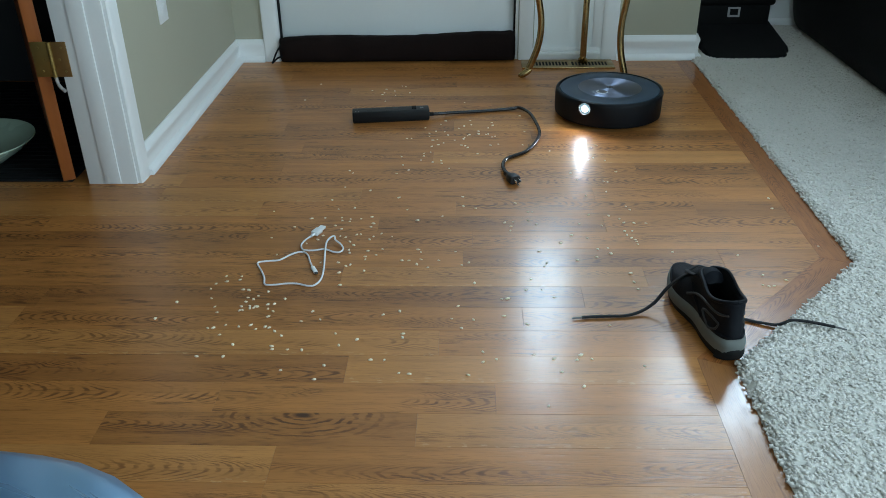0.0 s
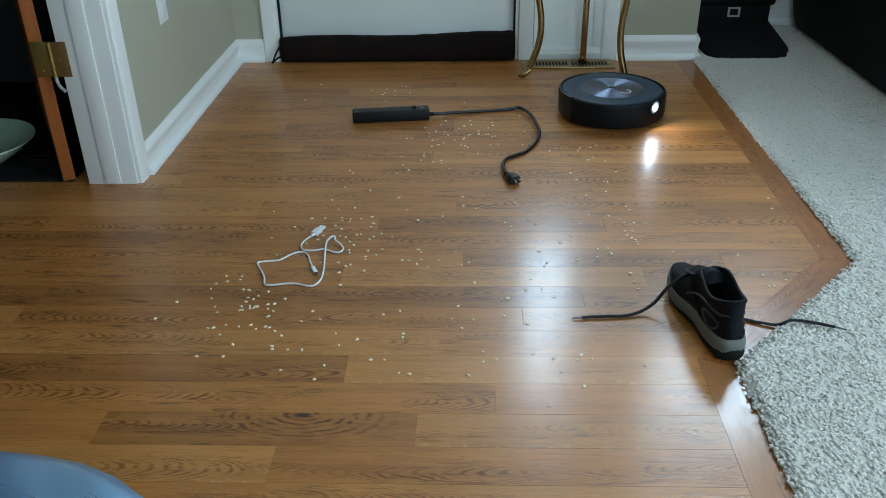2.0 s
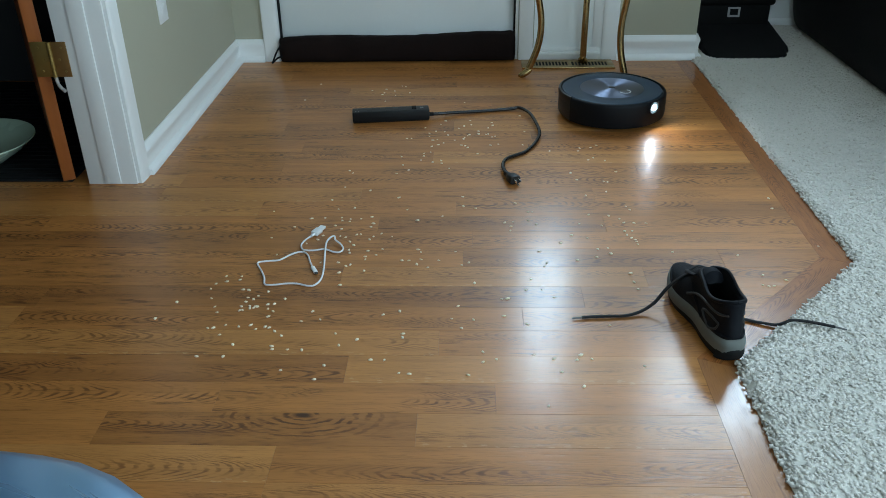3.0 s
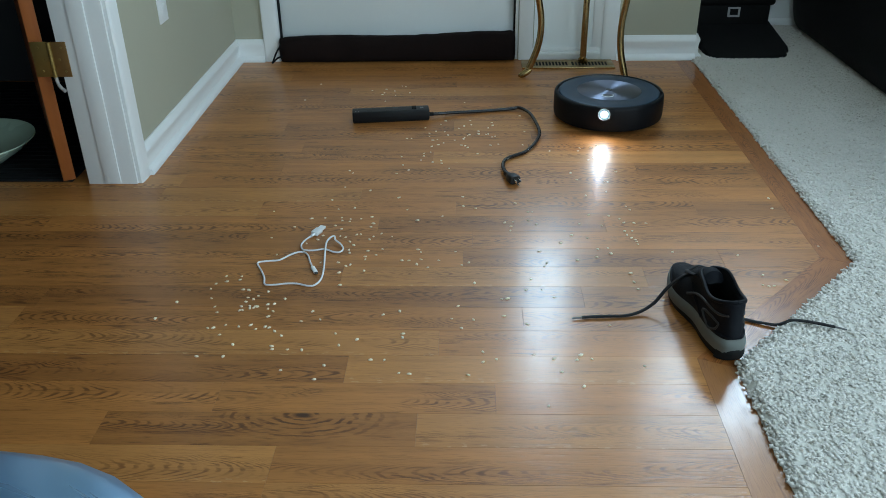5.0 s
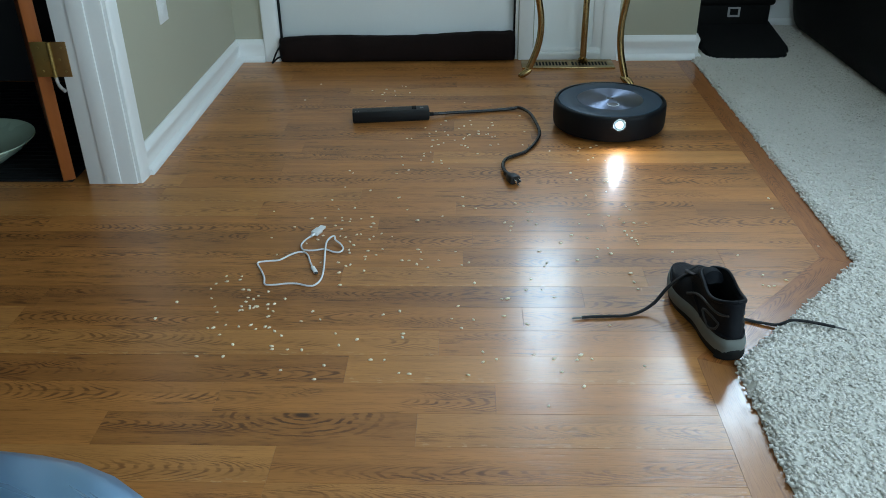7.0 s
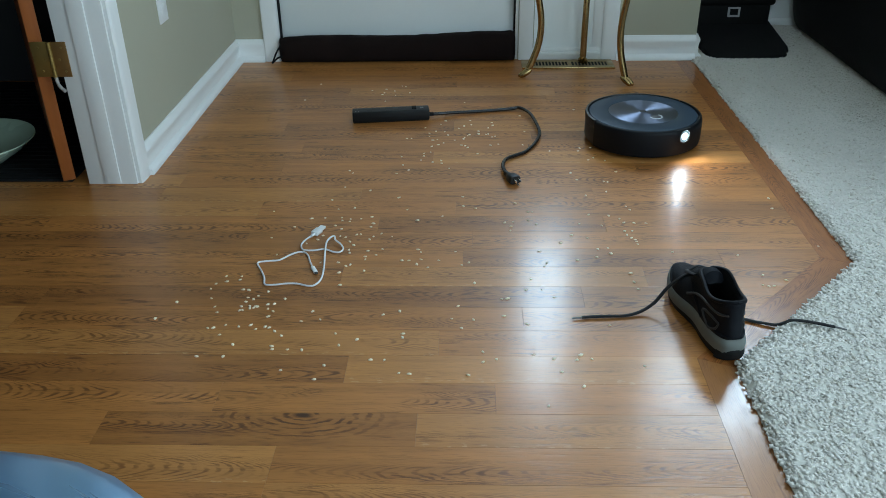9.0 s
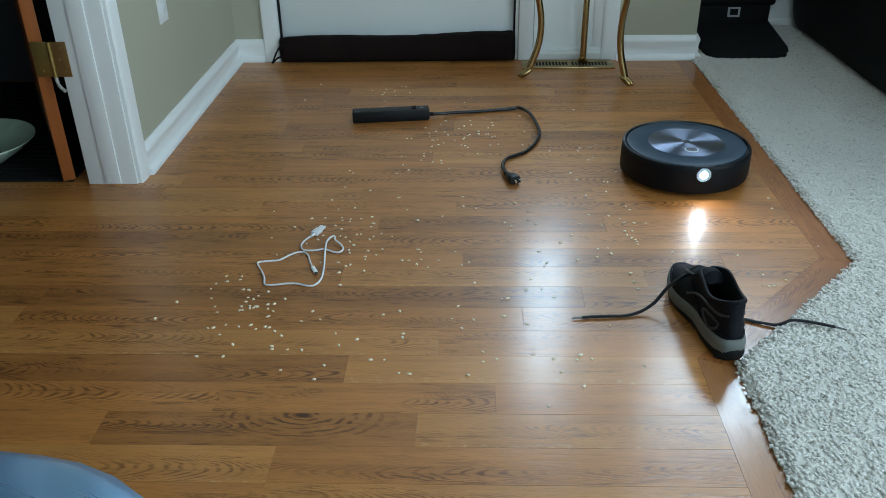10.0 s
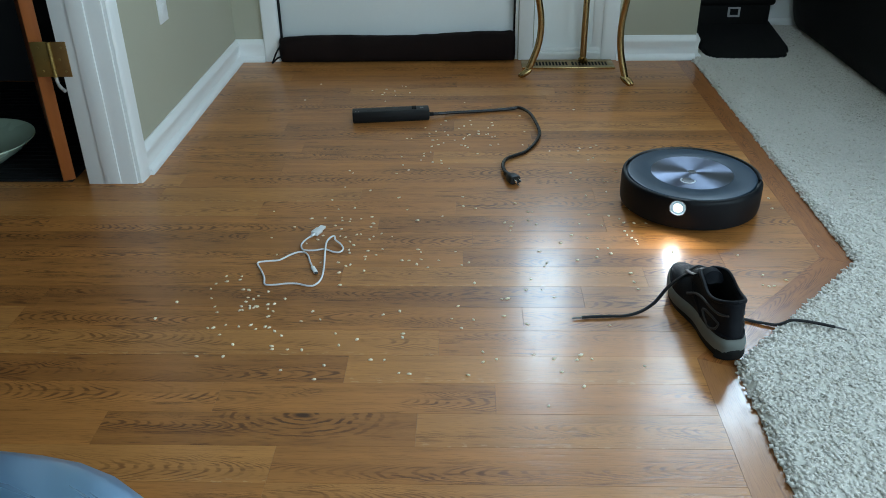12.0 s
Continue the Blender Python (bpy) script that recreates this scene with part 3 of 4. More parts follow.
# ---- side room: open door, hinge, basin ----
def side_door():
    door = thing("side_door", "orange-stained wooden door folded open against the wall", "door", pose(-1.065, 2.062, 0, 0, 0, 29))
    part("door_slab", boxes(((-0.032, 0.0, 0.008), (0.0, 0.76, 2.03)), bevel=0.0015), DOOR_WOOD, door)
    hinge = thing("door_hinge", "worn brass butt hinge with a door-stop pin", "hinge", pose(-1.042, 2.043, 0.344))
    part("leaf", boxes(((-0.048, 0.0, -0.0445), (-0.004, 0.003, 0.0445)), bevel=0.001), HINGE, hinge)
    part("leaf", boxes(((0.004, -0.001, -0.0445), (0.042, 0.003, 0.0445)), bevel=0.001), plain("tarnished_hinge", (0.30, 0.17, 0.06), 0.5, 0.7, 0.3, 50, 0.2), hinge)
    for k in range(5):
        bm = bmesh.new()
        bmesh.ops.create_cone(bm, cap_ends=True, segments=16, radius1=0.0055, radius2=0.0055, depth=0.0170, matrix=pose(0, -0.002, -0.0356 + k * 0.0178))
        part("knuckle", bm, HINGE, hinge)
    for x, z in ((-0.03, 0.03), (-0.018, 0.0), (-0.03, -0.03), (0.03, 0.03), (0.02, 0.0), (0.03, -0.03)):
        bm = bmesh.new()
        bmesh.ops.create_cone(bm, cap_ends=True, segments=12, radius1=0.0038, radius2=0.0028, depth=0.002, matrix=pose(x, -0.001, z, 90, 0, 0))
        part("screw", bm, HINGE, hinge)
    bm = bmesh.new()
    tube(bm, spline([(0.0, -0.001, -0.046), (0.002, -0.002, -0.062), (0.010, -0.006, -0.072), (0.021, -0.012, -0.078)], 6), 0.0045, 10)
    part("stop_pin", bm, plain("grey_rubber", (0.40, 0.38, 0.36), 0.7), hinge, "grey rubber-tipped stop pin")
    basin = thing("basin", "pale green shallow basin standing in the dark room", "basin", pose(-1.408, 2.186, 0.0085))
    bm = bmesh.new()
    lathe(bm, [(0.0, 0.0), (0.085, 0.0), (0.095, 0.006), (0.145, 0.038), (0.168, 0.058), (0.173, 0.062), (0.172, 0.065), (0.165, 0.062), (0.140, 0.042), (0.09, 0.014), (0.0, 0.010)], 64)
    part("bowl", bm, plain("pale_green_glaze", (0.54, 0.70, 0.56), 0.25, 0, 0.06, 40, 0.05, 0.4), basin)
    plate = thing("outlet", "white plastic wall outlet with two sockets", "outlet", pose(X_LEFT, 2.456, 0.392))
    part("plate", boxes(((-0.001, -0.035, -0.058), (0.005, 0.035, 0.058)), bevel=0.002), WHITE_PLASTIC, plate)
    for z in (-0.020, 0.020):
        part("socket", boxes(((0.004, -0.016, z - 0.014), (0.0065, 0.016, z + 0.014)), bevel=0.001), WHITE_PLASTIC, plate)


def draught_stopper():
    ob = thing("draught_stopper", "dark brown fabric draught stopper lying along the door", "draught stopper", pose(-0.716, 3.176, 0, 0, 0, 0.7))
    n = Nodes("brown_plush")
    c = n.coords()
    weave = n.noise(c, 420.0, 3.0)
    fold = n.noise(n.vec("MULTIPLY", c, (9, 3, 3)), 1.0, 3.0)
    n.bump(n.math("ADD", weave, n.math("MULTIPLY", fold, 2.0)), 0.5, 0.0015)
    n.set(Base_Color=n.mix(fold, rgb(0.007, 0.0042, 0.0038), rgb(0.017, 0.0092, 0.008)), Roughness=0.95, Specular_IOR_Level=0.15)
    bm, rings = bmesh.new(), []
    length = 0.893
    for i in range(61):
        t = i / 60
        end = min(1.0, 0.55 + 3.2 * math.sqrt(max(0.0, min(t, 1 - t)) * 2) * 0.5)
        tall = (0.092 + 0.014 * t + 0.004 * math.sin(9 * t)) * (0.9 + 0.1 * end)
        deep = 0.040 * end
        ear = 0.006 * max(0, 1 - abs(t - 0.985) * 40)
        ring = []
        for k in range(24):
            a = 2 * math.pi * k / 24
            y, z = deep * math.copysign(abs(math.cos(a)) ** 0.75, math.cos(a)), 0.5 * tall * (1 + math.copysign(abs(math.sin(a)) ** 0.7, math.sin(a)))
            wob = 0.0025 * noise.noise(Vector((t * 22, a * 1.5, 3)))
            ring.append((t * length, y * (1 + wob * 8), max(0.0, z + (wob + ear) * (z / tall))))
        rings.append(ring)
    loft(bm, rings)
    part("tube", bm, n.mat, ob)
    for x in (0.0, length):
        seam = bmesh.new()
        tube(seam, [Vector((x, 0.030 * math.cos(a), 0.048 + 0.042 * math.sin(a))) for a in np.linspace(0, 2 * math.pi, 25)], 0.0022, 6)
        part("seam", seam, n.mat, ob)
    bm = bmesh.new()
    tube(bm, spline([(0.006, -0.02, 0.072), (-0.014, -0.024, 0.045), (-0.030, -0.030, 0.012), (-0.034, -0.032, 0.004), (-0.026, -0.032, 0.010), (-0.012, -0.03, 0.022), (0.008, -0.028, 0.028)], 8), 0.0034, 8)
    part("cord_loop", bm, BLACK_SOFT, ob, "black hanging cord loop")


def plant_stand():
    ob = thing("tripod_stand", "brass tripod stand with curved cabriole legs", "stand", pose(0.392, 2.992, 0))
    feet = ((-0.183, -0.020), (0.164, -0.115), (0.040, 0.125))
    for i, (fx, fy) in enumerate(feet):
        far = Vector((fx, fy, 0))
        d = far.normalized()
        r = far.length
        bend = (0.78, 0.6, 1.0)[i]
        curve = [(r + 0.006, 0.006), (r - 0.004, 0.018)] + [(r - bend * a, z) for a, z in ((0.030, 0.060), (0.052, 0.11), (0.062, 0.16), (0.060, 0.22), (0.040, 0.30), (0.010, 0.40), (0.012, 0.50), (0.04, 0.60))]
        if i == 2:
            curve = [(r + 0.004, 0.006), (r - 0.002, 0.02), (r - 0.004, 0.06), (r - 0.006, 0.11), (r - 0.006, 0.16), (r - 0.004, 0.22), (r + 0.002, 0.30), (r, 0.40), (r - 0.012, 0.50), (r - 0.04, 0.60)]
        line = spline([d * a + Vector((0, 0, z)) for a, z in curve], 8)
        bm = bmesh.new()
        tube(bm, line, 0.0105, 14, 0.75, lambda t: 0.95 + 0.25 * min(1, t * 5) - 0.2 * t)
        leg = part("leg", bm, BRASS, ob)
        for side in (-0.010, 0.0, 0.010):
            bm = bmesh.new()
            across = Vector((-d.y, d.x, 0))
            q = d * (r + 0.010 - abs(side) * 0.5) + across * side
            bmesh.ops.create_uvsphere(bm, u_segments=14, v_segments=8, radius=1, matrix=Matrix.LocRotScale(q - d * 0.004 + Vector((0, 0, 0.0155)), Euler((0, radians(32), math.atan2(d.y, d.x))), (0.026, 0.0075, 0.0095)))
            part("toe", bm, BRASS, leg)
    bm = bmesh.new()
    lathe(bm, [(0.152, 0.598), (0.158, 0.594), (0.164, 0.598), (0.164, 0.606), (0.158, 0.610), (0.152, 0.606), (0.152, 0.598)], 48)
    part("ring", bm, BRASS, ob)


def floor_register():
    ob = thing("floor_register", "brass floor vent register with dark slots", "floor vent", pose(0.374, 3.118, 0))
    mat = plain("dull_brass", (0.34, 0.25, 0.13), 0.45, 0.7, 0.25, 90, 0.15)
    part("well", boxes(((-0.15, -0.035, 0.0004), (0.15, 0.045, 0.0012))), BLACK_SOFT, ob)
    part("frame", boxes(((-0.172, -0.054, 0.0003), (0.172, -0.026, 0.005)), ((-0.172, 0.028, 0.0003), (0.172, 0.05, 0.005)), ((-0.172, -0.026, 0.0003), (-0.132, 0.028, 0.005)), ((0.152, -0.026, 0.0003), (0.172, 0.028, 0.005)), ((0.005, -0.026, 0.0003), (0.016, 0.028, 0.005)), bevel=0.0012), mat, ob)
    for start in (-0.132, 0.016):
        for k in range(11):
            x = start + (k + 0.75) * 0.0124
            part("slat", boxes(((x, -0.026, 0.001), (x + 0.004, 0.028, 0.0045))), mat, ob)
    part("lip", boxes(((-0.172, -0.0575, 0.0003), (0.172, -0.0525, 0.0065)), bevel=0.001), BRASS, ob, "bright brass front lip")


def floor_shade_sheet():
    # black sheet added over the boards in place of the shade there
    ob = thing("side_room_shade_sheet", "black ribbed sheet added to darken the side room floor", "mat", pose(-1.42, 2.42, 0))
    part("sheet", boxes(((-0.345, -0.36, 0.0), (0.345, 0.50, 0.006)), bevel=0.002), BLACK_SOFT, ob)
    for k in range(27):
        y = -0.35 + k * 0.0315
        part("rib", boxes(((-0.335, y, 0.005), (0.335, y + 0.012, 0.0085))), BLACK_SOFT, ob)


side_door()
floor_shade_sheet()
draught_stopper()
plant_stand()
floor_register()


# ---- carpet side: charging dock and sofa ----
def dock():
    ob = thing("charging_dock", "black charging dock tower with a ramp on the carpet", "charging dock", pose(1.062, 3.20, 0.006))
    mat = plain("dock_plastic", (0.0028, 0.0028, 0.003), 0.7, 0, 0.2, 150, 0.2, spec=0.2)
    # ramp: rounded front, rising towards the tower
    outline = []
    for k in range(13):
        a = math.pi + math.pi * k / 12
        outline.append((0.150 * math.copysign(abs(math.cos(a)) ** 0.45, math.cos(a)), 0.055 + 0.055 * math.copysign(abs(math.sin(a)) ** 0.7, math.sin(a))))
    outline = outline + [(0.166, 0.07), (0.150, 0.20), (0.135, 0.33), (-0.135, 0.33), (-0.150, 0.20), (-0.153, 0.07)]
    bm = bmesh.new()
    loft(bm, [[(x, y, 0.0) for x, y in outline], [(x, y, 0.006 + y * 0.05) for x, y in outline], [(x * 0.97, 0.006 + y * 0.97, 0.012 + max(0, y - 0.02) * 0.28) for x, y in outline]])
    bmesh.ops.scale(bm, vec=(1.03, 1.16, 1), space=pose(0, -0.33, 0), verts=bm.verts[:])
    part("ramp", bm, mat, ob)
    for x in (-0.07, 0.07):
        part("contact", boxes(((x - 0.008, 0.075, 0.02), (x + 0.008, 0.10, 0.036)), bevel=0.002), BLACK, ob)
        part("wheel_well", boxes(((x * 1.5 - 0.02, 0.12, 0.03), (x * 1.5 + 0.02, 0.16, 0.048)), bevel=0.003), BLACK_SOFT, ob)
    bm = bmesh.new()
    box(bm, (-0.150, 0.205, 0.01), (0.138, 0.40, 0.148), 0.012, 3)
    part("lower_tower", bm, mat, ob)
    bm = bmesh.new()
    box(bm, (-0.152, 0.200, 0.140), (0.155, 0.42, 0.44), 0.016, 3)
    part("bin_tower", bm, mat, ob)
    part("marker", boxes(((-0.030, 0.2025, 0.098), (0.018, 0.2055, 0.1365))), plain("grey_marker", (0.30, 0.30, 0.31), 0.6), ob, "small grey square marker")
    part("marker_inset", boxes(((-0.022, 0.2015, 0.106), (0.010, 0.2024, 0.130))), mat, ob)


def sofa():
    n = Nodes("black_leather")
    c = n.coords()
    cell = n.add("TexVoronoi", Vector=c, Scale=260.0).outputs["Distance"]
    fold = n.noise(c, 6.0, 4.0)
    n.bump(n.math("ADD", cell, n.math("MULTIPLY", fold, 2.0)), 0.35, 0.002)
    n.set(Base_Color=n.mix(fold, rgb(0.003, 0.003, 0.0035), rgb(0.006, 0.006, 0.007)), Roughness=n.math("MULTIPLY_ADD", fold, 0.25, 0.55), Specular_IOR_Level=0.12)
    ob = thing("sofa", "black leather sofa standing on the carpet", "sofa", pose(1.352, 0, 0.006))
    rings = []
    for y, s in ((1.64, 0.90), (1.66, 0.97), (1.70, 1.0), (2.4, 1.005), (3.0, 1.0), (3.56, 1.0), (3.60, 0.98), (3.625, 0.93)):
        ring = []
        for k in range(28):
            a = 2 * math.pi * k / 28
            bulge = 0.012 * math.sin(y * 7 + k)
            ring.append((0.115 + (0.115 + bulge * 0.2) * s * math.copysign(abs(math.cos(a)) ** 0.35, math.cos(a)), y, 0.31 + 0.31 * s * math.copysign(abs(math.sin(a)) ** 0.4, math.sin(a))))
        rings.append(ring)
    bm = loft(bmesh.new(), rings)
    part("arm", bm, n.mat, ob)
    bm = box(bmesh.new(), (0.23, 1.68, 0.05), (0.88, 3.42, 0.30), 0.03, 3)
    part("base", bm, n.mat, ob)
    for y in (1.72, 2.57):
        bm = box(bmesh.new(), (0.235, y, 0.30), (0.90, y + 0.83, 0.45), 0.045, 4)
        part("cushion", bm, n.mat, ob)
    bm = box(bmesh.new(), (0.23, 3.42, 0.05), (0.9, 3.60, 0.80), 0.05, 4)
    part("backrest", bm, n.mat, ob)


dock()
sofa()


# ---- on the floor: power strip, cable, shoe, bin ----
def power_strip():
    ob = thing("power_strip", "black power strip with its cord lying on the floor", "power strip", pose(-0.362, 2.496, 0, 0, 0, 6.9))
    mat = plain("strip_plastic", (0.006, 0.0065, 0.0075), 0.45, 0, 0.2, 140, 0.1, spec=0.3)
    bm = box(bmesh.new(), (0.0, 0.0, 0.002), (0.243, 0.046, 0.036), 0.004, 3)
    case = part("case", bm, mat, ob)
    part("base_plate", boxes(((0.003, 0.003, 0.0), (0.240, 0.043, 0.004)), bevel=0.001), BLACK_SOFT, ob)
    for k in range(4):
        x = 0.032 + k * 0.042
        bm = box(bmesh.new(), (x - 0.014, 0.010, 0.0355), (x + 0.014, 0.036, 0.0362), 0.0002, 1)
        part("socket", bm, mat, case)
    part("switch", box(bmesh.new(), (0.188, 0.012, 0.0355), (0.202, 0.034, 0.040), 0.001, 2), BLACK_SOFT, ob)
    part("indicator", boxes(((0.214, 0.018, 0.0355), (0.225, 0.028, 0.0372)), bevel=0.0004), plain("grey_print", (0.16, 0.17, 0.18), 0.5), ob, "small grey indicator")
    for x in (0.010, 0.018):
        part("print_mark", boxes(((x, 0.010, 0.0358), (x + 0.003, 0.014, 0.0364))), plain("pale_print", (0.25, 0.25, 0.24), 0.6), ob)
    local = ob.matrix_basis.inverted()
    path = [(-0.128, 2.566), (-0.100, 2.572), (-0.051, 2.590), (0.040, 2.612), (0.135, 2.630), (0.168, 2.632), (0.196, 2.575), (0.211, 2.485), (0.216, 2.405), (0.197, 2.335), (0.167, 2.274), (0.140, 2.249), (0.110, 2.216), (0.097, 2.167), (0.101, 2.121), (0.110, 2.092)]
    high = [0.016, 0.015, 0.011, 0.006, 0.008, 0.012, 0.016, 0.017, 0.012, 0.006, 0.006, 0.006, 0.010, 0.014, 0.015, 0.014]
    bm = bmesh.new()
    tube(bm, [local @ v for v in spline([(x, y - 0.018, max(0.0056, z * 0.8)) for (x, y), z in zip(path, high)], 10)], 0.0053, 10)
    part("cord", bm, plain("black_cord", (0.010, 0.010, 0.011), 0.24, 0, 0.2, 90, 0.08), ob, "glossy black cord")
    bm = bmesh.new()
    tube(bm, [local @ Vector(q) for q in ((-0.127, 2.545, 0.014), (-0.110, 2.549, 0.014))], 0.0065, 12)
    part("strain_relief", bm, BLACK_SOFT, ob)
    plug_at = pose(0.107, 2.080, 0.0125, 0, 0, -63)
    bm = bmesh.new()
    rings = []
    for x, w, h in ((-0.012, 0.006, 0.006), (0.0, 0.007, 0.007), (0.012, 0.009, 0.008), (0.020, 0.0150, 0.0115), (0.040, 0.0160, 0.012), (0.044, 0.0150, 0.011)):
        rings.append([local @ plug_at @ Vector((x, w * math.copysign(abs(math.cos(a)) ** 0.6, math.cos(a)), h * math.copysign(abs(math.sin(a)) ** 0.6, math.sin(a)))) for a in np.linspace(0, 2 * math.pi, 20, endpoint=False)])
    plug = part("plug", loft(bm, rings), mat, ob)
    for y in (-0.0065, 0.0065):
        bm = box(bmesh.new(), (0.043, y - 0.0011, -0.0005), (0.062, y + 0.0011, 0.006), 0.0004, 1)
        bm.transform(local @ plug_at)
        part("prong", bm, STEEL, plug, "steel prong")
    bm = bmesh.new()
    tube(bm, [local @ plug_at @ Vector(q) for q in ((0.043, 0, -0.007), (0.062, 0, -0.0072))], 0.0024, 10)
    part("ground_pin", bm, STEEL, plug, "steel ground pin")


def usb_cable():
    ob = thing("charging_cable", "thin white charging cable lying in loops on the floor", "cable", pose(-0.37, 1.64, 0))
    local = ob.matrix_basis.inverted()
    path = [(-0.368, 1.746), (-0.382, 1.726), (-0.387, 1.702), (-0.378, 1.680), (-0.354, 1.677), (-0.329, 1.683), (-0.307, 1.670), (-0.292, 1.670), (-0.287, 1.686), (-0.295, 1.702), (-0.309, 1.718), (-0.313, 1.732),
            (-0.321, 1.727), (-0.328, 1.704), (-0.325, 1.659), (-0.319, 1.603), (-0.317, 1.555), (-0.326, 1.527), (-0.341, 1.522), (-0.367, 1.531), (-0.391, 1.531), (-0.415, 1.526), (-0.435, 1.528), (-0.442, 1.554),
            (-0.454, 1.583), (-0.469, 1.612), (-0.468, 1.623), (-0.448, 1.628), (-0.424, 1.633), (-0.406, 1.654), (-0.391, 1.667), (-0.376, 1.669), (-0.363, 1.654), (-0.353, 1.623), (-0.342, 1.596)]
    lift = {0: 0.005, 9: 0.006, 10: 0.008, 11: 0.010, 12: 0.010, 13: 0.008, 14: 0.004}
    bm = bmesh.new()
    tube(bm, [local @ v for v in spline([(x, y, lift.get(i, 0.0026)) for i, (x, y) in enumerate(path)], 8)], 0.0021, 8)
    part("lead", bm, WHITE_PLASTIC, ob)
    at = local @ pose(-0.368, 1.744, 0.0055, 0, 0, 67)
    bm = bmesh.new()
    tube(bm, [at @ Vector((x, 0, 0)) for x in (-0.004, 0.006, 0.012)], 0.0040, 12, 0.8)
    part("strain_relief", bm, WHITE_PLASTIC, ob)
    bm = box(bmesh.new(), (0.008, -0.0088, -0.005), (0.034, 0.0088, 0.005), 0.0018, 2)
    bm.transform(at)
    big = part("plug", bm, WHITE_PLASTIC, ob)
    bm = box(bmesh.new(), (0.033, -0.0072, -0.003), (0.050, 0.0072, 0.003), 0.0004, 1)
    bm.transform(at)
    part("shell", bm, plain("pale_steel", (0.85, 0.86, 0.88), 0.4, 0.2), big, "pale metal plug shell")
    at = local @ pose(-0.342, 1.595, 0.0042, 0, 0, -64)
    bm = box(bmesh.new(), (-0.004, -0.0045, -0.003), (0.021, 0.0045, 0.003), 0.001, 2)
    bm.transform(at)
    small = part("plug", bm, WHITE_PLASTIC, ob)
    bm = box(bmesh.new(), (0.020, -0.0035, -0.001), (0.0275, 0.0035, 0.001), 0.0003, 1)
    bm.transform(at)
    part("shell", bm, plain("dark_steel", (0.12, 0.12, 0.12), 0.35, 0.9), small, "dark metal plug tip")


power_strip()
usb_cable()


def shoe():
    """A worn trainer, heel towards the room: sole, midsole, upper with an open collar, tongue, overlays and laces."""
    m = pose(0.488, 1.268, 0, 0, 0, 90 + 7.5)
    ob = thing("shoe", "black running shoe with grey midsole and loose laces", "shoe", m)
    mesh = Nodes("black_mesh_fabric")
    c = mesh.coords()
    weave = mesh.add("TexVoronoi", Vector=c, Scale=620.0).outputs["Distance"]
    worn = mesh.noise(c, 22.0, 4.0)
    mesh.bump(weave, 0.5, 0.0008)
    mesh.set(Base_Color=mesh.mix(worn, rgb(0.0028, 0.0036, 0.0055), rgb(0.008, 0.010, 0.015)), Roughness=0.75, Specular_IOR_Level=0.15)
    leather = plain("black_overlay", (0.005, 0.006, 0.009), 0.6, 0, 0.3, 160, 0.2, spec=0.15)
    grey = plain("grey_foam", (0.13, 0.142, 0.132), 0.7, 0, 0.18, 70, 0.3)
    outsole = plain("black_outsole", (0.008, 0.008, 0.008), 0.8, 0, 0.2, 90, 0.3, spec=0.25)
    trim = plain("grey_trim", (0.026, 0.028, 0.030), 0.6, 0, 0.2)
    length = 0.288

    def contour(back, front, scale, z, count=44, lift=None, waist=1.0):
        """One level of the shoe's outline from heel to toe, slightly bent inwards."""
        pts = []
        for k in range(count):
            a = 2 * math.pi * k / count
            u = 0.5 - 0.5 * math.cos(a)
            x = back + (front - back) * u
            s = x / length
            w = 0.0375 + 0.0008 * math.exp(-((s - 0.10) / 0.16) ** 2) + 0.0115 * math.exp(-((s - 0.72) / 0.24) ** 2) - 0.0065 * waist * math.exp(-((s - 0.42) / 0.14) ** 2)
            shape = abs(math.sin(a)) ** ((0.55 if z < 0.05 else 0.78) if u < 0.5 else 0.72)
            y = math.copysign(w * scale * shape, math.sin(a)) + 0.010 * (s - 0.35) ** 2
            pts.append((x, y, z + (lift(u, math.sin(a)) if lift else 0)))
        return pts

    def spring(u, _):
        return 0.012 * max(0, u - 0.72) ** 1.5 * 6

    bm = loft(bmesh.new(), [contour(0.004, length - 0.006, 0.93, 0.0, lift=spring), contour(0.0, length - 0.002, 1.0, 0.005, lift=spring), contour(-0.003, length - 0.001, 1.03, 0.011, lift=lambda u, s: spring(u, s) + 0.006 * (1 - u))])
    part("outsole", bm, outsole, ob)
    wedge = lambda u, s: spring(u, s) + 0.013 * (1 - u)
    bm = loft(bmesh.new(), [contour(-0.002, length - 0.001, 1.02, 0.0095, lift=lambda u, s: spring(u, s) + 0.006 * (1 - u)), contour(-0.007, length + 0.002, 1.08, 0.017, lift=wedge), contour(-0.006, length + 0.001, 1.07, 0.025, lift=wedge), contour(-0.001, length - 0.001, 1.01, 0.032, lift=wedge), contour(0.004, length - 0.006, 0.95, 0.034, lift=wedge)])
    part("midsole", bm, grey, ob, "scuffed grey foam midsole")
    # heel block of black rubber wrapped up over the midsole
    rings = []
    for z, out in ((0.001, 0.002), (0.012, 0.006), (0.022, 0.0095), (0.030, 0.006)):
        rings.append([(0.020 - (0.0225 + out) * math.cos(a) + 0.004, (0.031 - 0.35 * max(0, z - 0.012)) * math.sin(a), z) for a in np.linspace(-1.25, 1.25, 14)])
    part("heel_guard", loft(bmesh.new(), rings, closed=False, caps=False), outsole, ob, "black rubber heel guard")

    def collar(u, side):
        flap = 0.019 if side < 0 else 0.006
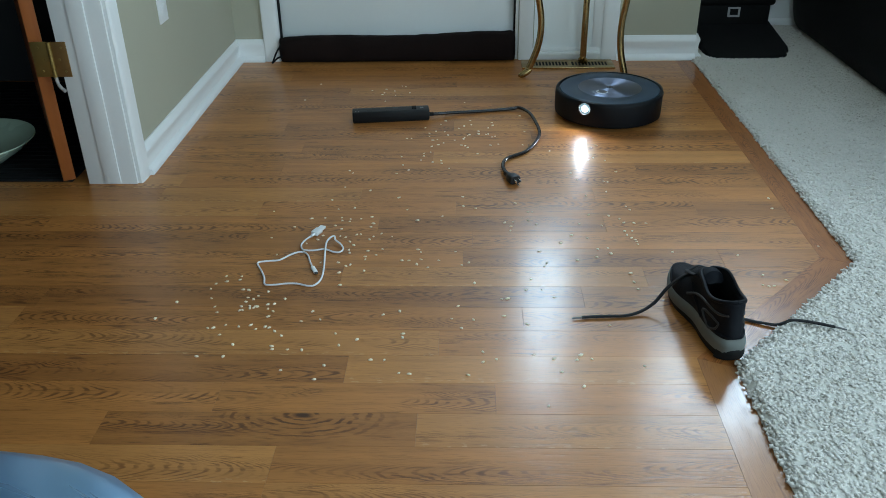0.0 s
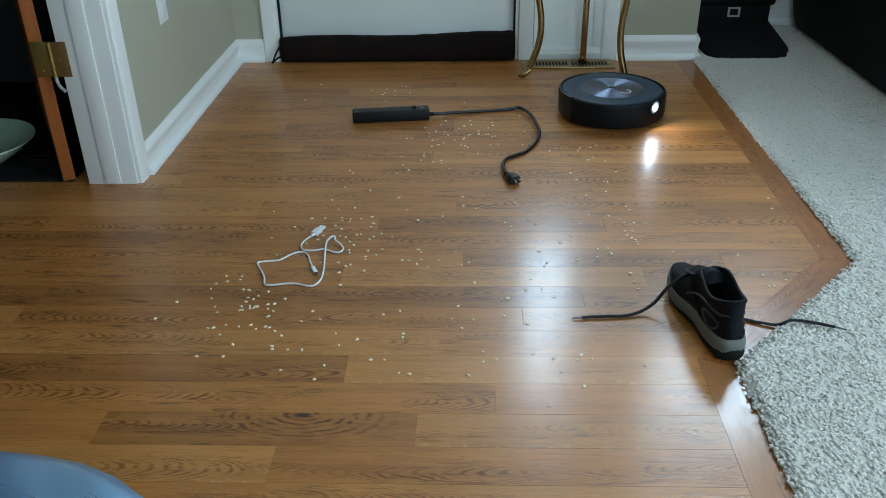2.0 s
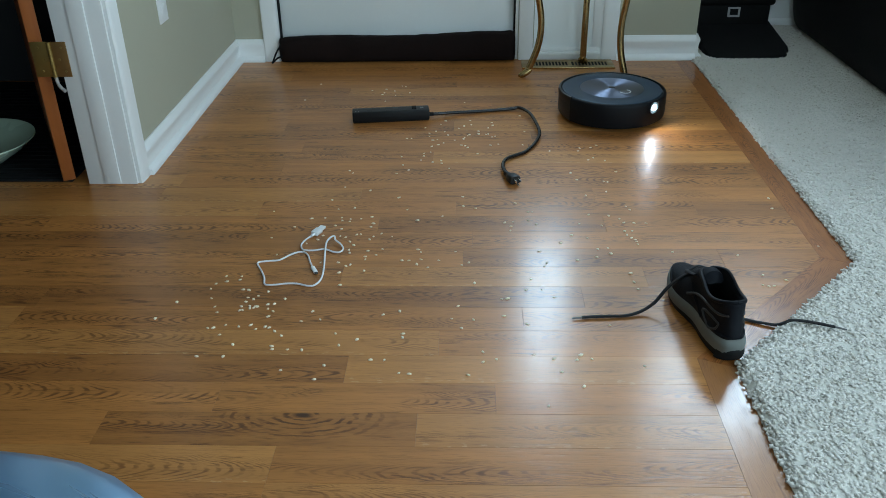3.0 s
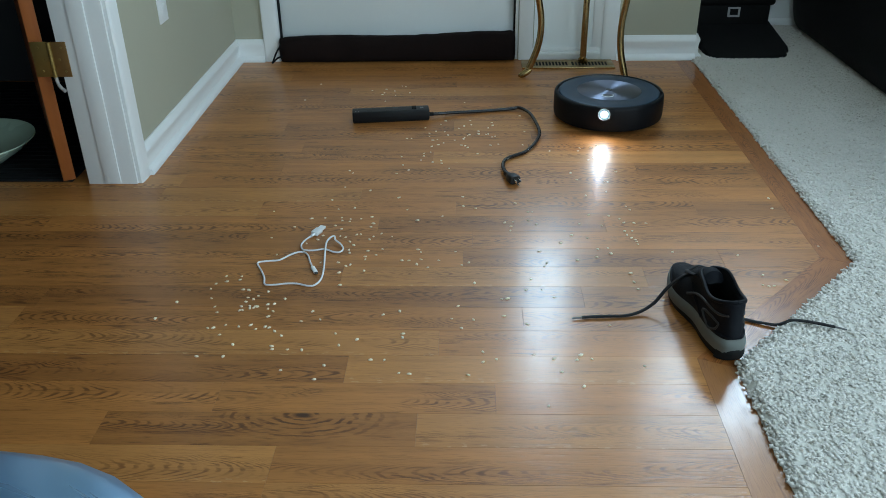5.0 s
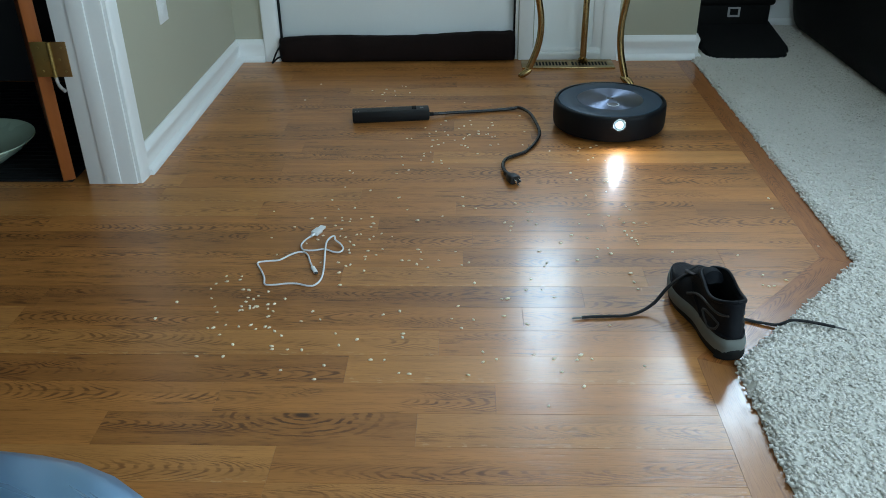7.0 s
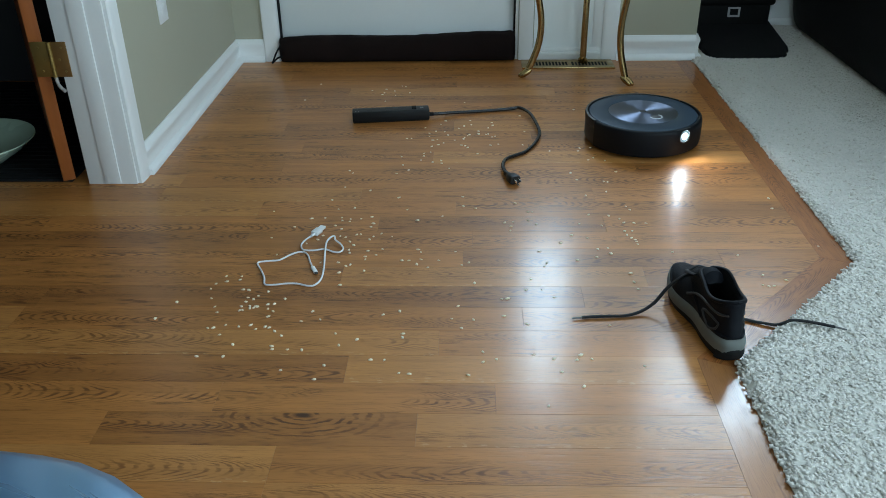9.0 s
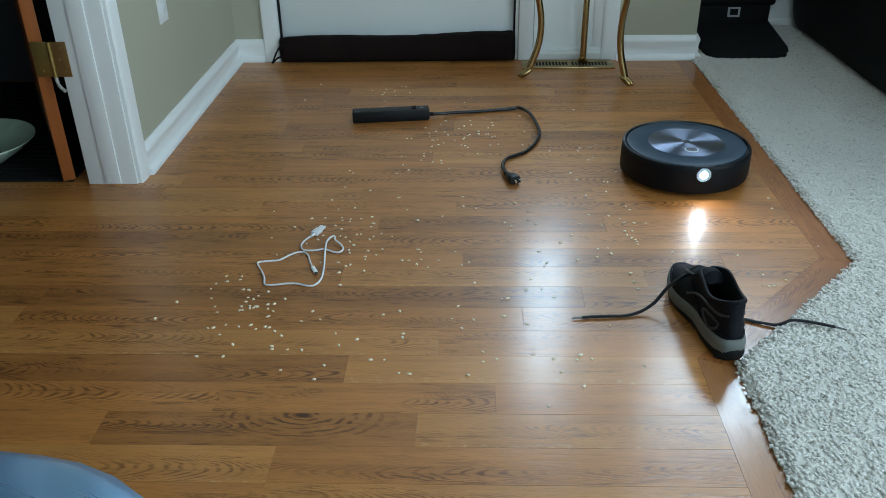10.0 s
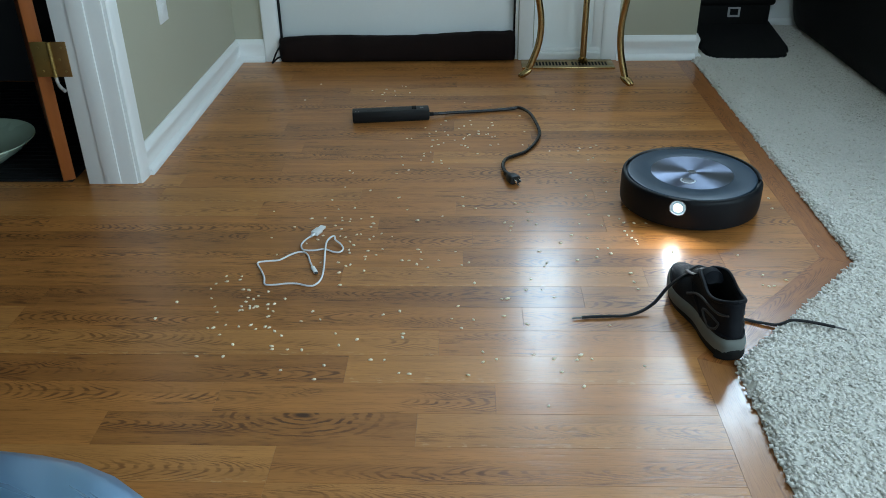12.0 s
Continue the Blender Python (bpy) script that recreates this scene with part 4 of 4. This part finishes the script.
        return 0.010 * (1 - u) ** 3 - 0.010 * math.sin(math.pi * u) + flap * math.exp(-((u - 0.74) / 0.22) ** 2)

    levels = [(0.004, length - 0.004, 0.965, 0.026, wedge), (0.001, length - 0.006, 0.99, 0.038, wedge), (0.001, length - 0.018, 0.975, 0.051, None), (0.003, length - 0.040, 0.93, 0.061, None),
              (0.006, length - 0.070, 0.87, 0.069, None), (0.009, length - 0.096, 0.81, 0.077, None), (0.011, 0.178, 0.81, 0.087, lambda u, s: 0.5 * collar(u, s)), (0.012, 0.163, 0.83, 0.098, collar), (0.013, 0.155, 0.845, 0.106, collar), (0.016, 0.150, 0.81, 0.109, collar)]
    bm = loft(bmesh.new(), [contour(b, f, s, z, lift=g) for b, f, s, z, g in levels], caps=False)
    part("upper", bm, mesh.mat, ob)
    inner = [(0.016, 0.150, 0.81, 0.109, collar), (0.023, 0.145, 0.72, 0.105, collar), (0.028, 0.143, 0.67, 0.092, collar), (0.024, 0.150, 0.67, 0.065, None), (0.018, 0.160, 0.72, 0.045, None), (0.016, 0.168, 0.72, 0.034, None)]
    bm = loft(bmesh.new(), [contour(b, f, s, z, lift=g) for b, f, s, z, g in inner], caps=False)
    bm.faces.new([v for v in list(bm.verts)[-44:]])
    part("lining", bm, BLACK_SOFT, ob)
    roll = [Vector(q) for q in contour(0.016, 0.151, 0.81, 0.107, lift=collar)]
    part("collar", tube(bmesh.new(), roll + roll[:1], 0.0038, 10), leather, ob, "padded black collar")
    # tongue rising from the throat
    rings = []
    for x, z, w, th in ((0.215, 0.066, 0.018, 0.004), (0.185, 0.082, 0.022, 0.007), (0.160, 0.096, 0.025, 0.009), (0.140, 0.106, 0.024, 0.010), (0.124, 0.108, 0.021, 0.009), (0.116, 0.104, 0.014, 0.005)):
        rings.append([(x + th * 0.6 * math.sin(a), w * math.cos(a), z + th * math.sin(a) - 0.006 * math.cos(a) ** 2) for a in np.linspace(0, 2 * math.pi, 18, endpoint=False)])
    part("tongue", loft(bmesh.new(), rings), mesh.mat, ob)
    # heel counter lying close on the upper
    def overlay(name, picks, count, material, first=0):
        rings = []
        for back, front, s, z, g in levels[first:count]:
            ring = contour(back - 0.0012, front + 0.0012, s * 1.018, z, lift=g)
            rings.append([ring[k % 44] for k in picks])
        part(name, loft(bmesh.new(), rings, closed=False, caps=False), material, ob)

    overlay("heel_counter", range(-8, 9), 8, leather)
    def on_side(x, z, side):
        """The point of the upper's surface at that length and height, a little proud."""
        i = max(k for k, level in enumerate(levels[:-1]) if level[3] <= max(z, levels[0][3]))
        t = min(1.0, max(0.0, (z - levels[i][3]) / (levels[i + 1][3] - levels[i][3])))
        back, front, scale = (p + (q - p) * t for p, q in zip(levels[i][:3], levels[i + 1][:3]))
        u = min(0.98, max(0.02, (x - back) / (front - back)))
        ring = contour(back, front, scale, z, 120)
        q = min(ring[:60] if side > 0 else ring[60:], key=lambda r: abs(r[0] - (back + (front - back) * u)))
        return Vector((q[0], q[1] + side * 0.0012, z))

    # plain grey loops and bands stitched on the sides
    for side in (-1, 1):
        loop = [(0.026, 0.066), (0.050, 0.069), (0.078, 0.066), (0.082, 0.060), (0.064, 0.050), (0.044, 0.046), (0.032, 0.053), (0.026, 0.066)]
        part("side_loop", tube(bmesh.new(), spline([on_side(x, z, side) for x, z in loop], 5), 0.0022, 8), trim, ob)
        band = [(0.014, 0.090), (0.034, 0.084), (0.060, 0.082), (0.095, 0.078), (0.125, 0.070), (0.150, 0.058)]
        part("side_band", tube(bmesh.new(), spline([on_side(x, z, side) for x, z in band], 6), 0.0026, 8), trim, ob)
        seam = [(0.085, 0.045), (0.110, 0.056), (0.135, 0.068), (0.150, 0.080)]
        part("side_seam", tube(bmesh.new(), spline([on_side(x, z, side) for x, z in seam], 6), 0.0018, 8), leather, ob)
        guard = [(0.215, 0.044), (0.235, 0.050), (0.252, 0.050), (0.268, 0.044)]
        part("toe_seam", tube(bmesh.new(), spline([on_side(x, z, side) for x, z in guard], 6), 0.0016, 8), leather, ob)
        edge = [Vector((x, side * y, z)) for x, y, z in ((0.212, 0.016, 0.071), (0.192, 0.020, 0.079), (0.170, 0.022, 0.088), (0.148, 0.024, 0.099))]
        part("eyelet_stay", tube(bmesh.new(), spline(edge, 6), 0.006, 8, 0.4), leather, ob)
    lace = plain("black_lace", (0.006, 0.006, 0.007), 0.85, 0, 0.25, 420, 0.5)
    for k in range(4):
        x = 0.205 - 0.015 * k
        z = 0.076 + 0.0065 * k
        line = [Vector((x, -0.022, z - 0.002)), Vector((x + 0.005, -0.008, z + 0.005)), Vector((x - 0.002, 0.008, z + 0.005)), Vector((x - 0.008, 0.022, z))]
        part("cross_lace", tube(bmesh.new(), spline(line, 6), 0.0034, 8, 0.5), lace, ob)
    inv = m.inverted()
    left = [(0.462, 1.448, 0.086), (0.446, 1.452, 0.080), (0.424, 1.452, 0.066), (0.400, 1.446, 0.046), (0.376, 1.432, 0.022), (0.350, 1.422, 0.008), (0.319, 1.411, 0.004), (0.285, 1.408, 0.0042), (0.252, 1.406, 0.004), (0.228, 1.403, 0.004)]
    right = [(0.500, 1.425, 0.030), (0.525, 1.408, 0.008), (0.554, 1.397, 0.0035), (0.580, 1.387, 0.0035), (0.602, 1.380, 0.004), (0.616, 1.376, 0.011), (0.633, 1.376, 0.018), (0.669, 1.368, 0.018), (0.705, 1.353, 0.018)]
    for path, tip in ((left, (0.208, 1.400, 0.004)), (right, (0.724, 1.345, 0.017))):
        part("lace_end", tube(bmesh.new(), [inv @ v for v in spline(path, 9)], 0.0044, 8, 0.5), lace, ob)
        part("aglet", tube(bmesh.new(), [inv @ Vector(path[-1]), inv @ Vector(tip)], 0.0019, 8), plain("grey_aglet", (0.13, 0.13, 0.13), 0.4), ob, "grey plastic lace tip")


def bin_can():
    ob = thing("waste_bin", "blue-grey satin metal waste bin with a rounded lid", "bin", pose(-0.294, 0.200, 0, 0, 0, -7.3))
    n = Nodes("blue_satin_metal")
    c = n.coords()
    brushed = n.noise(n.vec("MULTIPLY", c, (3, 3, 500)), 1.0, 2.0)
    n.set(Base_Color=n.mix(n.noise(c, 5.0), rgb(0.15, 0.29, 0.47), rgb(0.20, 0.36, 0.55)), Metallic=0.6, Roughness=n.math("MULTIPLY_ADD", brushed, 0.08, 0.24), Coat_Weight=0.3)

    def outline(half_x, half_y, r, z):
        pts = []
        for cx, cy, start in ((1, 1, 0), (-1, 1, 90), (-1, -1, 180), (1, -1, 270)):
            for k in range(9):
                a = radians(start + 90 * k / 8)
                pts.append((cx * (half_x - r) + r * math.cos(a), cy * (half_y - r) + r * math.sin(a), z))
        return pts

    body = [outline(0.146, 0.152, 0.12, z) for z in (0.0, 0.02)] + [outline(0.154, 0.161, 0.128, 0.56)]
    part("body", loft(bmesh.new(), body), n.mat, ob)
    lid = []
    for half, z in ((0.160, 0.562), (0.163, 0.568), (0.163, 0.590), (0.158, 0.604), (0.145, 0.614), (0.115, 0.621), (0.06, 0.625), (0.02, 0.626)):
        lid.append(outline(half, half + 0.008, min(0.132, half * 0.9), z))
    part("lid", loft(bmesh.new(), lid), n.mat, ob)


shoe()
bin_can()


# ---- dry oat flakes scattered on the boards ----
CRUMBS = {
    "middle": [(-0.349, 1.945), (-0.256, 2.003), (-0.178, 1.959), (-0.152, 1.890), (-0.285, 1.900), (-0.326, 1.893), (-0.123, 1.831), (-0.062, 1.853), (-0.013, 1.965), (-0.011, 1.909), (0.020, 1.897), (0.120, 1.926), (0.090, 1.819), (0.110, 1.823), (0.161, 1.878), (0.148, 1.832), (0.166, 1.811), (0.102, 1.778), (0.104, 1.799), (0.150, 1.878), (0.216, 1.717), (0.163, 1.677), (0.176, 1.625), (0.169, 1.610), (0.137, 1.555), (0.123, 1.511), (0.157, 1.514), (0.179, 1.483), (-0.114, 1.684), (-0.105, 1.639), (-0.088, 1.604), (-0.148, 1.634), (-0.132, 1.634), (-0.107, 1.673), (-0.113, 1.617), (-0.065, 1.635), (-0.028, 1.676), (0.003, 1.625), (-0.013, 1.615), (0.015, 1.538), (0.071, 1.475), (0.083, 1.476)],
    "near_boards": [(-0.019, 1.447), (-0.032, 1.401), (-0.012, 1.368), (0.012, 1.398), (-0.138, 1.427), (-0.126, 1.336), (-0.126, 1.348), (-0.181, 1.263), (-0.155, 1.263), (-0.265, 1.245), (-0.277, 1.204), (-0.125, 1.224), (-0.106, 1.221), (0.001, 1.219), (0.029, 1.290), (0.029, 1.258), (0.054, 1.267), (0.123, 1.283), (0.161, 1.270), (0.203, 1.267), (0.212, 1.281), (0.231, 1.270), (0.172, 1.230), (0.207, 1.188), (0.140, 1.134), (0.280, 1.380), (0.324, 1.249), (0.118, 1.383), (0.073, 1.412)],
    "by_shoe": [(0.246, 1.638), (0.291, 1.651), (0.322, 1.693), (0.298, 1.688), (0.324, 1.667), (0.391, 1.734), (0.384, 1.742), (0.393, 1.726), (0.393, 1.712), (0.373, 1.776), (0.391, 1.776), (0.354, 1.580), (0.356, 1.544), (0.359, 1.515), (0.465, 1.675), (0.607, 1.660), (0.637, 1.574), (0.680, 1.553), (0.636, 1.528), (0.648, 1.530), (0.625, 1.534), (0.802, 1.703), (0.757, 1.897), (0.767, 1.955), (0.270, 1.814), (0.298, 1.862), (0.347, 1.856), (0.371, 1.841), (0.378, 1.820), (0.402, 1.817), (0.376, 1.756), (0.281, 1.742), (0.245, 1.756), (0.323, 1.805), (0.431, 1.817), (0.398, 1.910), (0.404, 1.890)],
    "by_power_strip": [(-0.333, 2.820), (-0.289, 2.795), (-0.285, 2.832), (-0.294, 2.777), (-0.248, 2.765), (-0.254, 2.813), (-0.232, 2.868), (-0.219, 2.862), (-0.201, 2.794), (-0.278, 2.707), (-0.011, 2.693), (-0.015, 2.590), (-0.188, 2.524), (-0.132, 2.459), (-0.117, 2.411), (-0.116, 2.388), (-0.097, 2.430), (-0.071, 2.425), (-0.085, 2.488), (-0.070, 2.518), (-0.060, 2.397), (-0.105, 2.356), (-0.091, 2.361), (-0.039, 2.356), (-0.072, 2.334), (-0.087, 2.320), (-0.106, 2.307), (-0.108, 2.264), (-0.127, 2.256), (-0.126, 2.235), (-0.133, 2.206), (-0.099, 2.190), (-0.075, 2.202), (-0.190, 2.231), (-0.182, 2.170), (-0.164, 2.135), (-0.195, 2.112), (-0.184, 2.370), (-0.170, 2.370), (-0.327, 2.132), (-0.316, 2.116), (-0.326, 2.024), (-0.552, 2.722), (-0.524, 2.891)],
    "by_plug": [(-0.028, 2.454), (-0.011, 2.473), (0.011, 2.483), (0.007, 2.523), (0.033, 2.429), (-0.010, 2.378), (-0.013, 2.365), (0.000, 2.392), (0.005, 2.401), (0.033, 2.406), (0.055, 2.401), (0.062, 2.406), (0.073, 2.382), (0.082, 2.387), (0.075, 2.502), (0.077, 2.477), (0.063, 2.458), (-0.020, 2.316), (-0.008, 2.311), (0.000, 2.298), (0.067, 2.315), (0.090, 2.324), (0.028, 2.251), (0.173, 2.424), (0.162, 2.319), (0.166, 2.562), (0.237, 2.271), (-0.073, 2.182), (-0.052, 2.146), (0.319, 2.271), (0.326, 2.292), (0.340, 2.205), (0.356, 2.221), (0.386, 2.200), (0.281, 2.115), (0.293, 2.070), (0.364, 2.059), (0.373, 2.056), (0.361, 1.996), (0.305, 1.972), (0.405, 2.122), (0.344, 2.618), (0.358, 2.296), (0.377, 2.314)],
    "scatter_by_cable_left": [(-0.528, 1.564), (-0.494, 1.563), (-0.521, 1.542), (-0.494, 1.549), (-0.542, 1.532), (-0.548, 1.512), (-0.537, 1.474), (-0.521, 1.442), (-0.511, 1.421), (-0.478, 1.509), (-0.465, 1.506), (-0.440, 1.484), (-0.460, 1.477), (-0.447, 1.471), (-0.461, 1.461), (-0.466, 1.443), (-0.466, 1.428), (-0.461, 1.429), (-0.449, 1.445), (-0.447, 1.436), (-0.439, 1.439), (-0.434, 1.443), (-0.413, 1.451), (-0.400, 1.453), (-0.409, 1.435), (-0.397, 1.426), (-0.403, 1.406), (-0.422, 1.500), (-0.381, 1.473), (-0.436, 1.660), (-0.464, 1.741), (-0.419, 1.796), (-0.515, 1.365), (-0.504, 1.365), (-0.482, 1.376), (-0.485, 1.342), (-0.451, 1.309), (-0.454, 1.371), (-0.431, 1.375), (-0.419, 1.362), (-0.401, 1.370), (-0.393, 1.367), (-0.379, 1.355), (-0.363, 1.340), (-0.375, 1.305), (-0.372, 1.295)],
    "scatter_by_cable_right": [(-0.333, 1.390), (-0.316, 1.426), (-0.296, 1.397), (-0.258, 1.348), (-0.214, 1.328), (-0.246, 1.309), (-0.315, 1.293), (-0.171, 1.415), (-0.386, 1.841), (-0.353, 1.844), (-0.321, 1.803), (-0.311, 1.846), (-0.308, 1.830), (-0.288, 1.838), (-0.289, 1.826), (-0.263, 1.840), (-0.237, 1.849), (-0.230, 1.814), (-0.234, 1.796), (-0.304, 1.786), (-0.353, 1.732), (-0.344, 1.752), (-0.302, 1.750), (-0.289, 1.743), (-0.264, 1.757), (-0.254, 1.758), (-0.276, 1.722), (-0.265, 1.704), (-0.223, 1.747), (-0.231, 1.732), (-0.205, 1.762), (-0.179, 1.748), (-0.229, 1.678), (-0.196, 1.686), (-0.208, 1.659), (-0.233, 1.651), (-0.231, 1.639), (-0.273, 1.682), (-0.270, 1.668), (-0.290, 1.624), (-0.262, 1.615), (-0.271, 1.609), (-0.283, 1.580), (-0.228, 1.588), (-0.274, 1.528), (-0.330, 1.624), (-0.376, 1.713)],
    "floor_left": [(-0.487, 1.880), (-0.605, 1.458), (-0.631, 1.397), (-0.511, 1.271), (-0.460, 1.271), (-0.343, 1.294), (-0.343, 1.230)],
}


def crumbs():
    n = Nodes("oat_flake")
    c = n.coords()
    rnd = n.tree.nodes.new("ShaderNodeObjectInfo").outputs["Random"]
    base = n.mix(rnd, rgb(0.90, 0.76, 0.55), rgb(0.95, 0.85, 0.68))
    n.bump(n.noise(c, 500.0, 3.0), 0.4, 0.0006)
    n.set(Base_Color=n.mix(n.ramp(n.noise(c, 260.0), 0.55, 0.75), base, rgb(0.70, 0.57, 0.40)), Roughness=0.7)
    rng = random.Random(4)
    shapes = []
    for k in range(5):
        bm = bmesh.new()
        bmesh.ops.create_icosphere(bm, subdivisions=1, radius=1)
        long, wide, thick = rng.uniform(0.0030, 0.0046), rng.uniform(0.0023, 0.0031), rng.uniform(0.0009, 0.0015)
        for v in bm.verts:
            bend = 1 + 0.5 * noise.noise(v.co * 1.7 + Vector((k * 7, 0, 0)))
            v.co = Vector((v.co.x * long * bend, v.co.y * wide * bend, v.co.z * thick + thick * 0.85))
        data = bpy.data.meshes.new("oat_flake")
        bm.to_mesh(data)
        bm.free()
        data.polygons.foreach_set("use_smooth", [True] * len(data.polygons))
        data.materials.append(n.mat)
        shapes.append(data)
    for place, spots in CRUMBS.items():
        for x, y in spots:
            ob = new("oat_flake", rng.choice(shapes))
            ob.matrix_basis = pose(x, y, 0.0, 0, 0, rng.uniform(0, 360)) @ Matrix.Diagonal((*(rng.uniform(1.0, 1.5),) * 3, 1))
            tagged(ob, "pale dry oat flake on the wooden floor", "crumb", "oat flakes on the floor")


crumbs()


floor_planks()


def motions():
    """The robot turns on the spot, waits, drives round towards the shoe and stops."""
    rows = [(0.0, 0.449, 2.586, 236.7), (0.5, 0.452, 2.585, 261.9), (1.0, 0.455, 2.583, 286.9), (1.5, 0.455, 2.583, 299.5), (2.0, 0.455, 2.583, 310.8),
            (2.5, 0.455, 2.583, 313.8), (3.0, 0.455, 2.583, 309.5), (4.0, 0.452, 2.580, 282.0), (4.8, 0.449, 2.571, 259.5), (5.0, 0.443, 2.560, 257.6), (5.2, 0.438, 2.506, 259.5), (5.5, 0.434, 2.478, 262.8), (6.0, 0.434, 2.478, 262.8),
            (6.5, 0.434, 2.478, 262.8), (7.0, 0.434, 2.478, 271.3), (8.0, 0.436, 2.472, 300.0), (8.8, 0.484, 2.400, 304.7), (9.0, 0.513, 2.362, 302.2), (9.5, 0.561, 2.255, 286.4),
            (10.0, 0.585, 2.125, 273.0), (10.5, 0.585, 2.065, 265.1), (11.0, 0.576, 2.007, 257.4), (11.5, 0.560, 1.947, 250.0), (12.0, 0.555, 1.926, 247.4)]
    walk(ROBOT, [(t, pose(x, y, 0, 0, 0, turn)) for t, x, y, turn in rows])


motions()
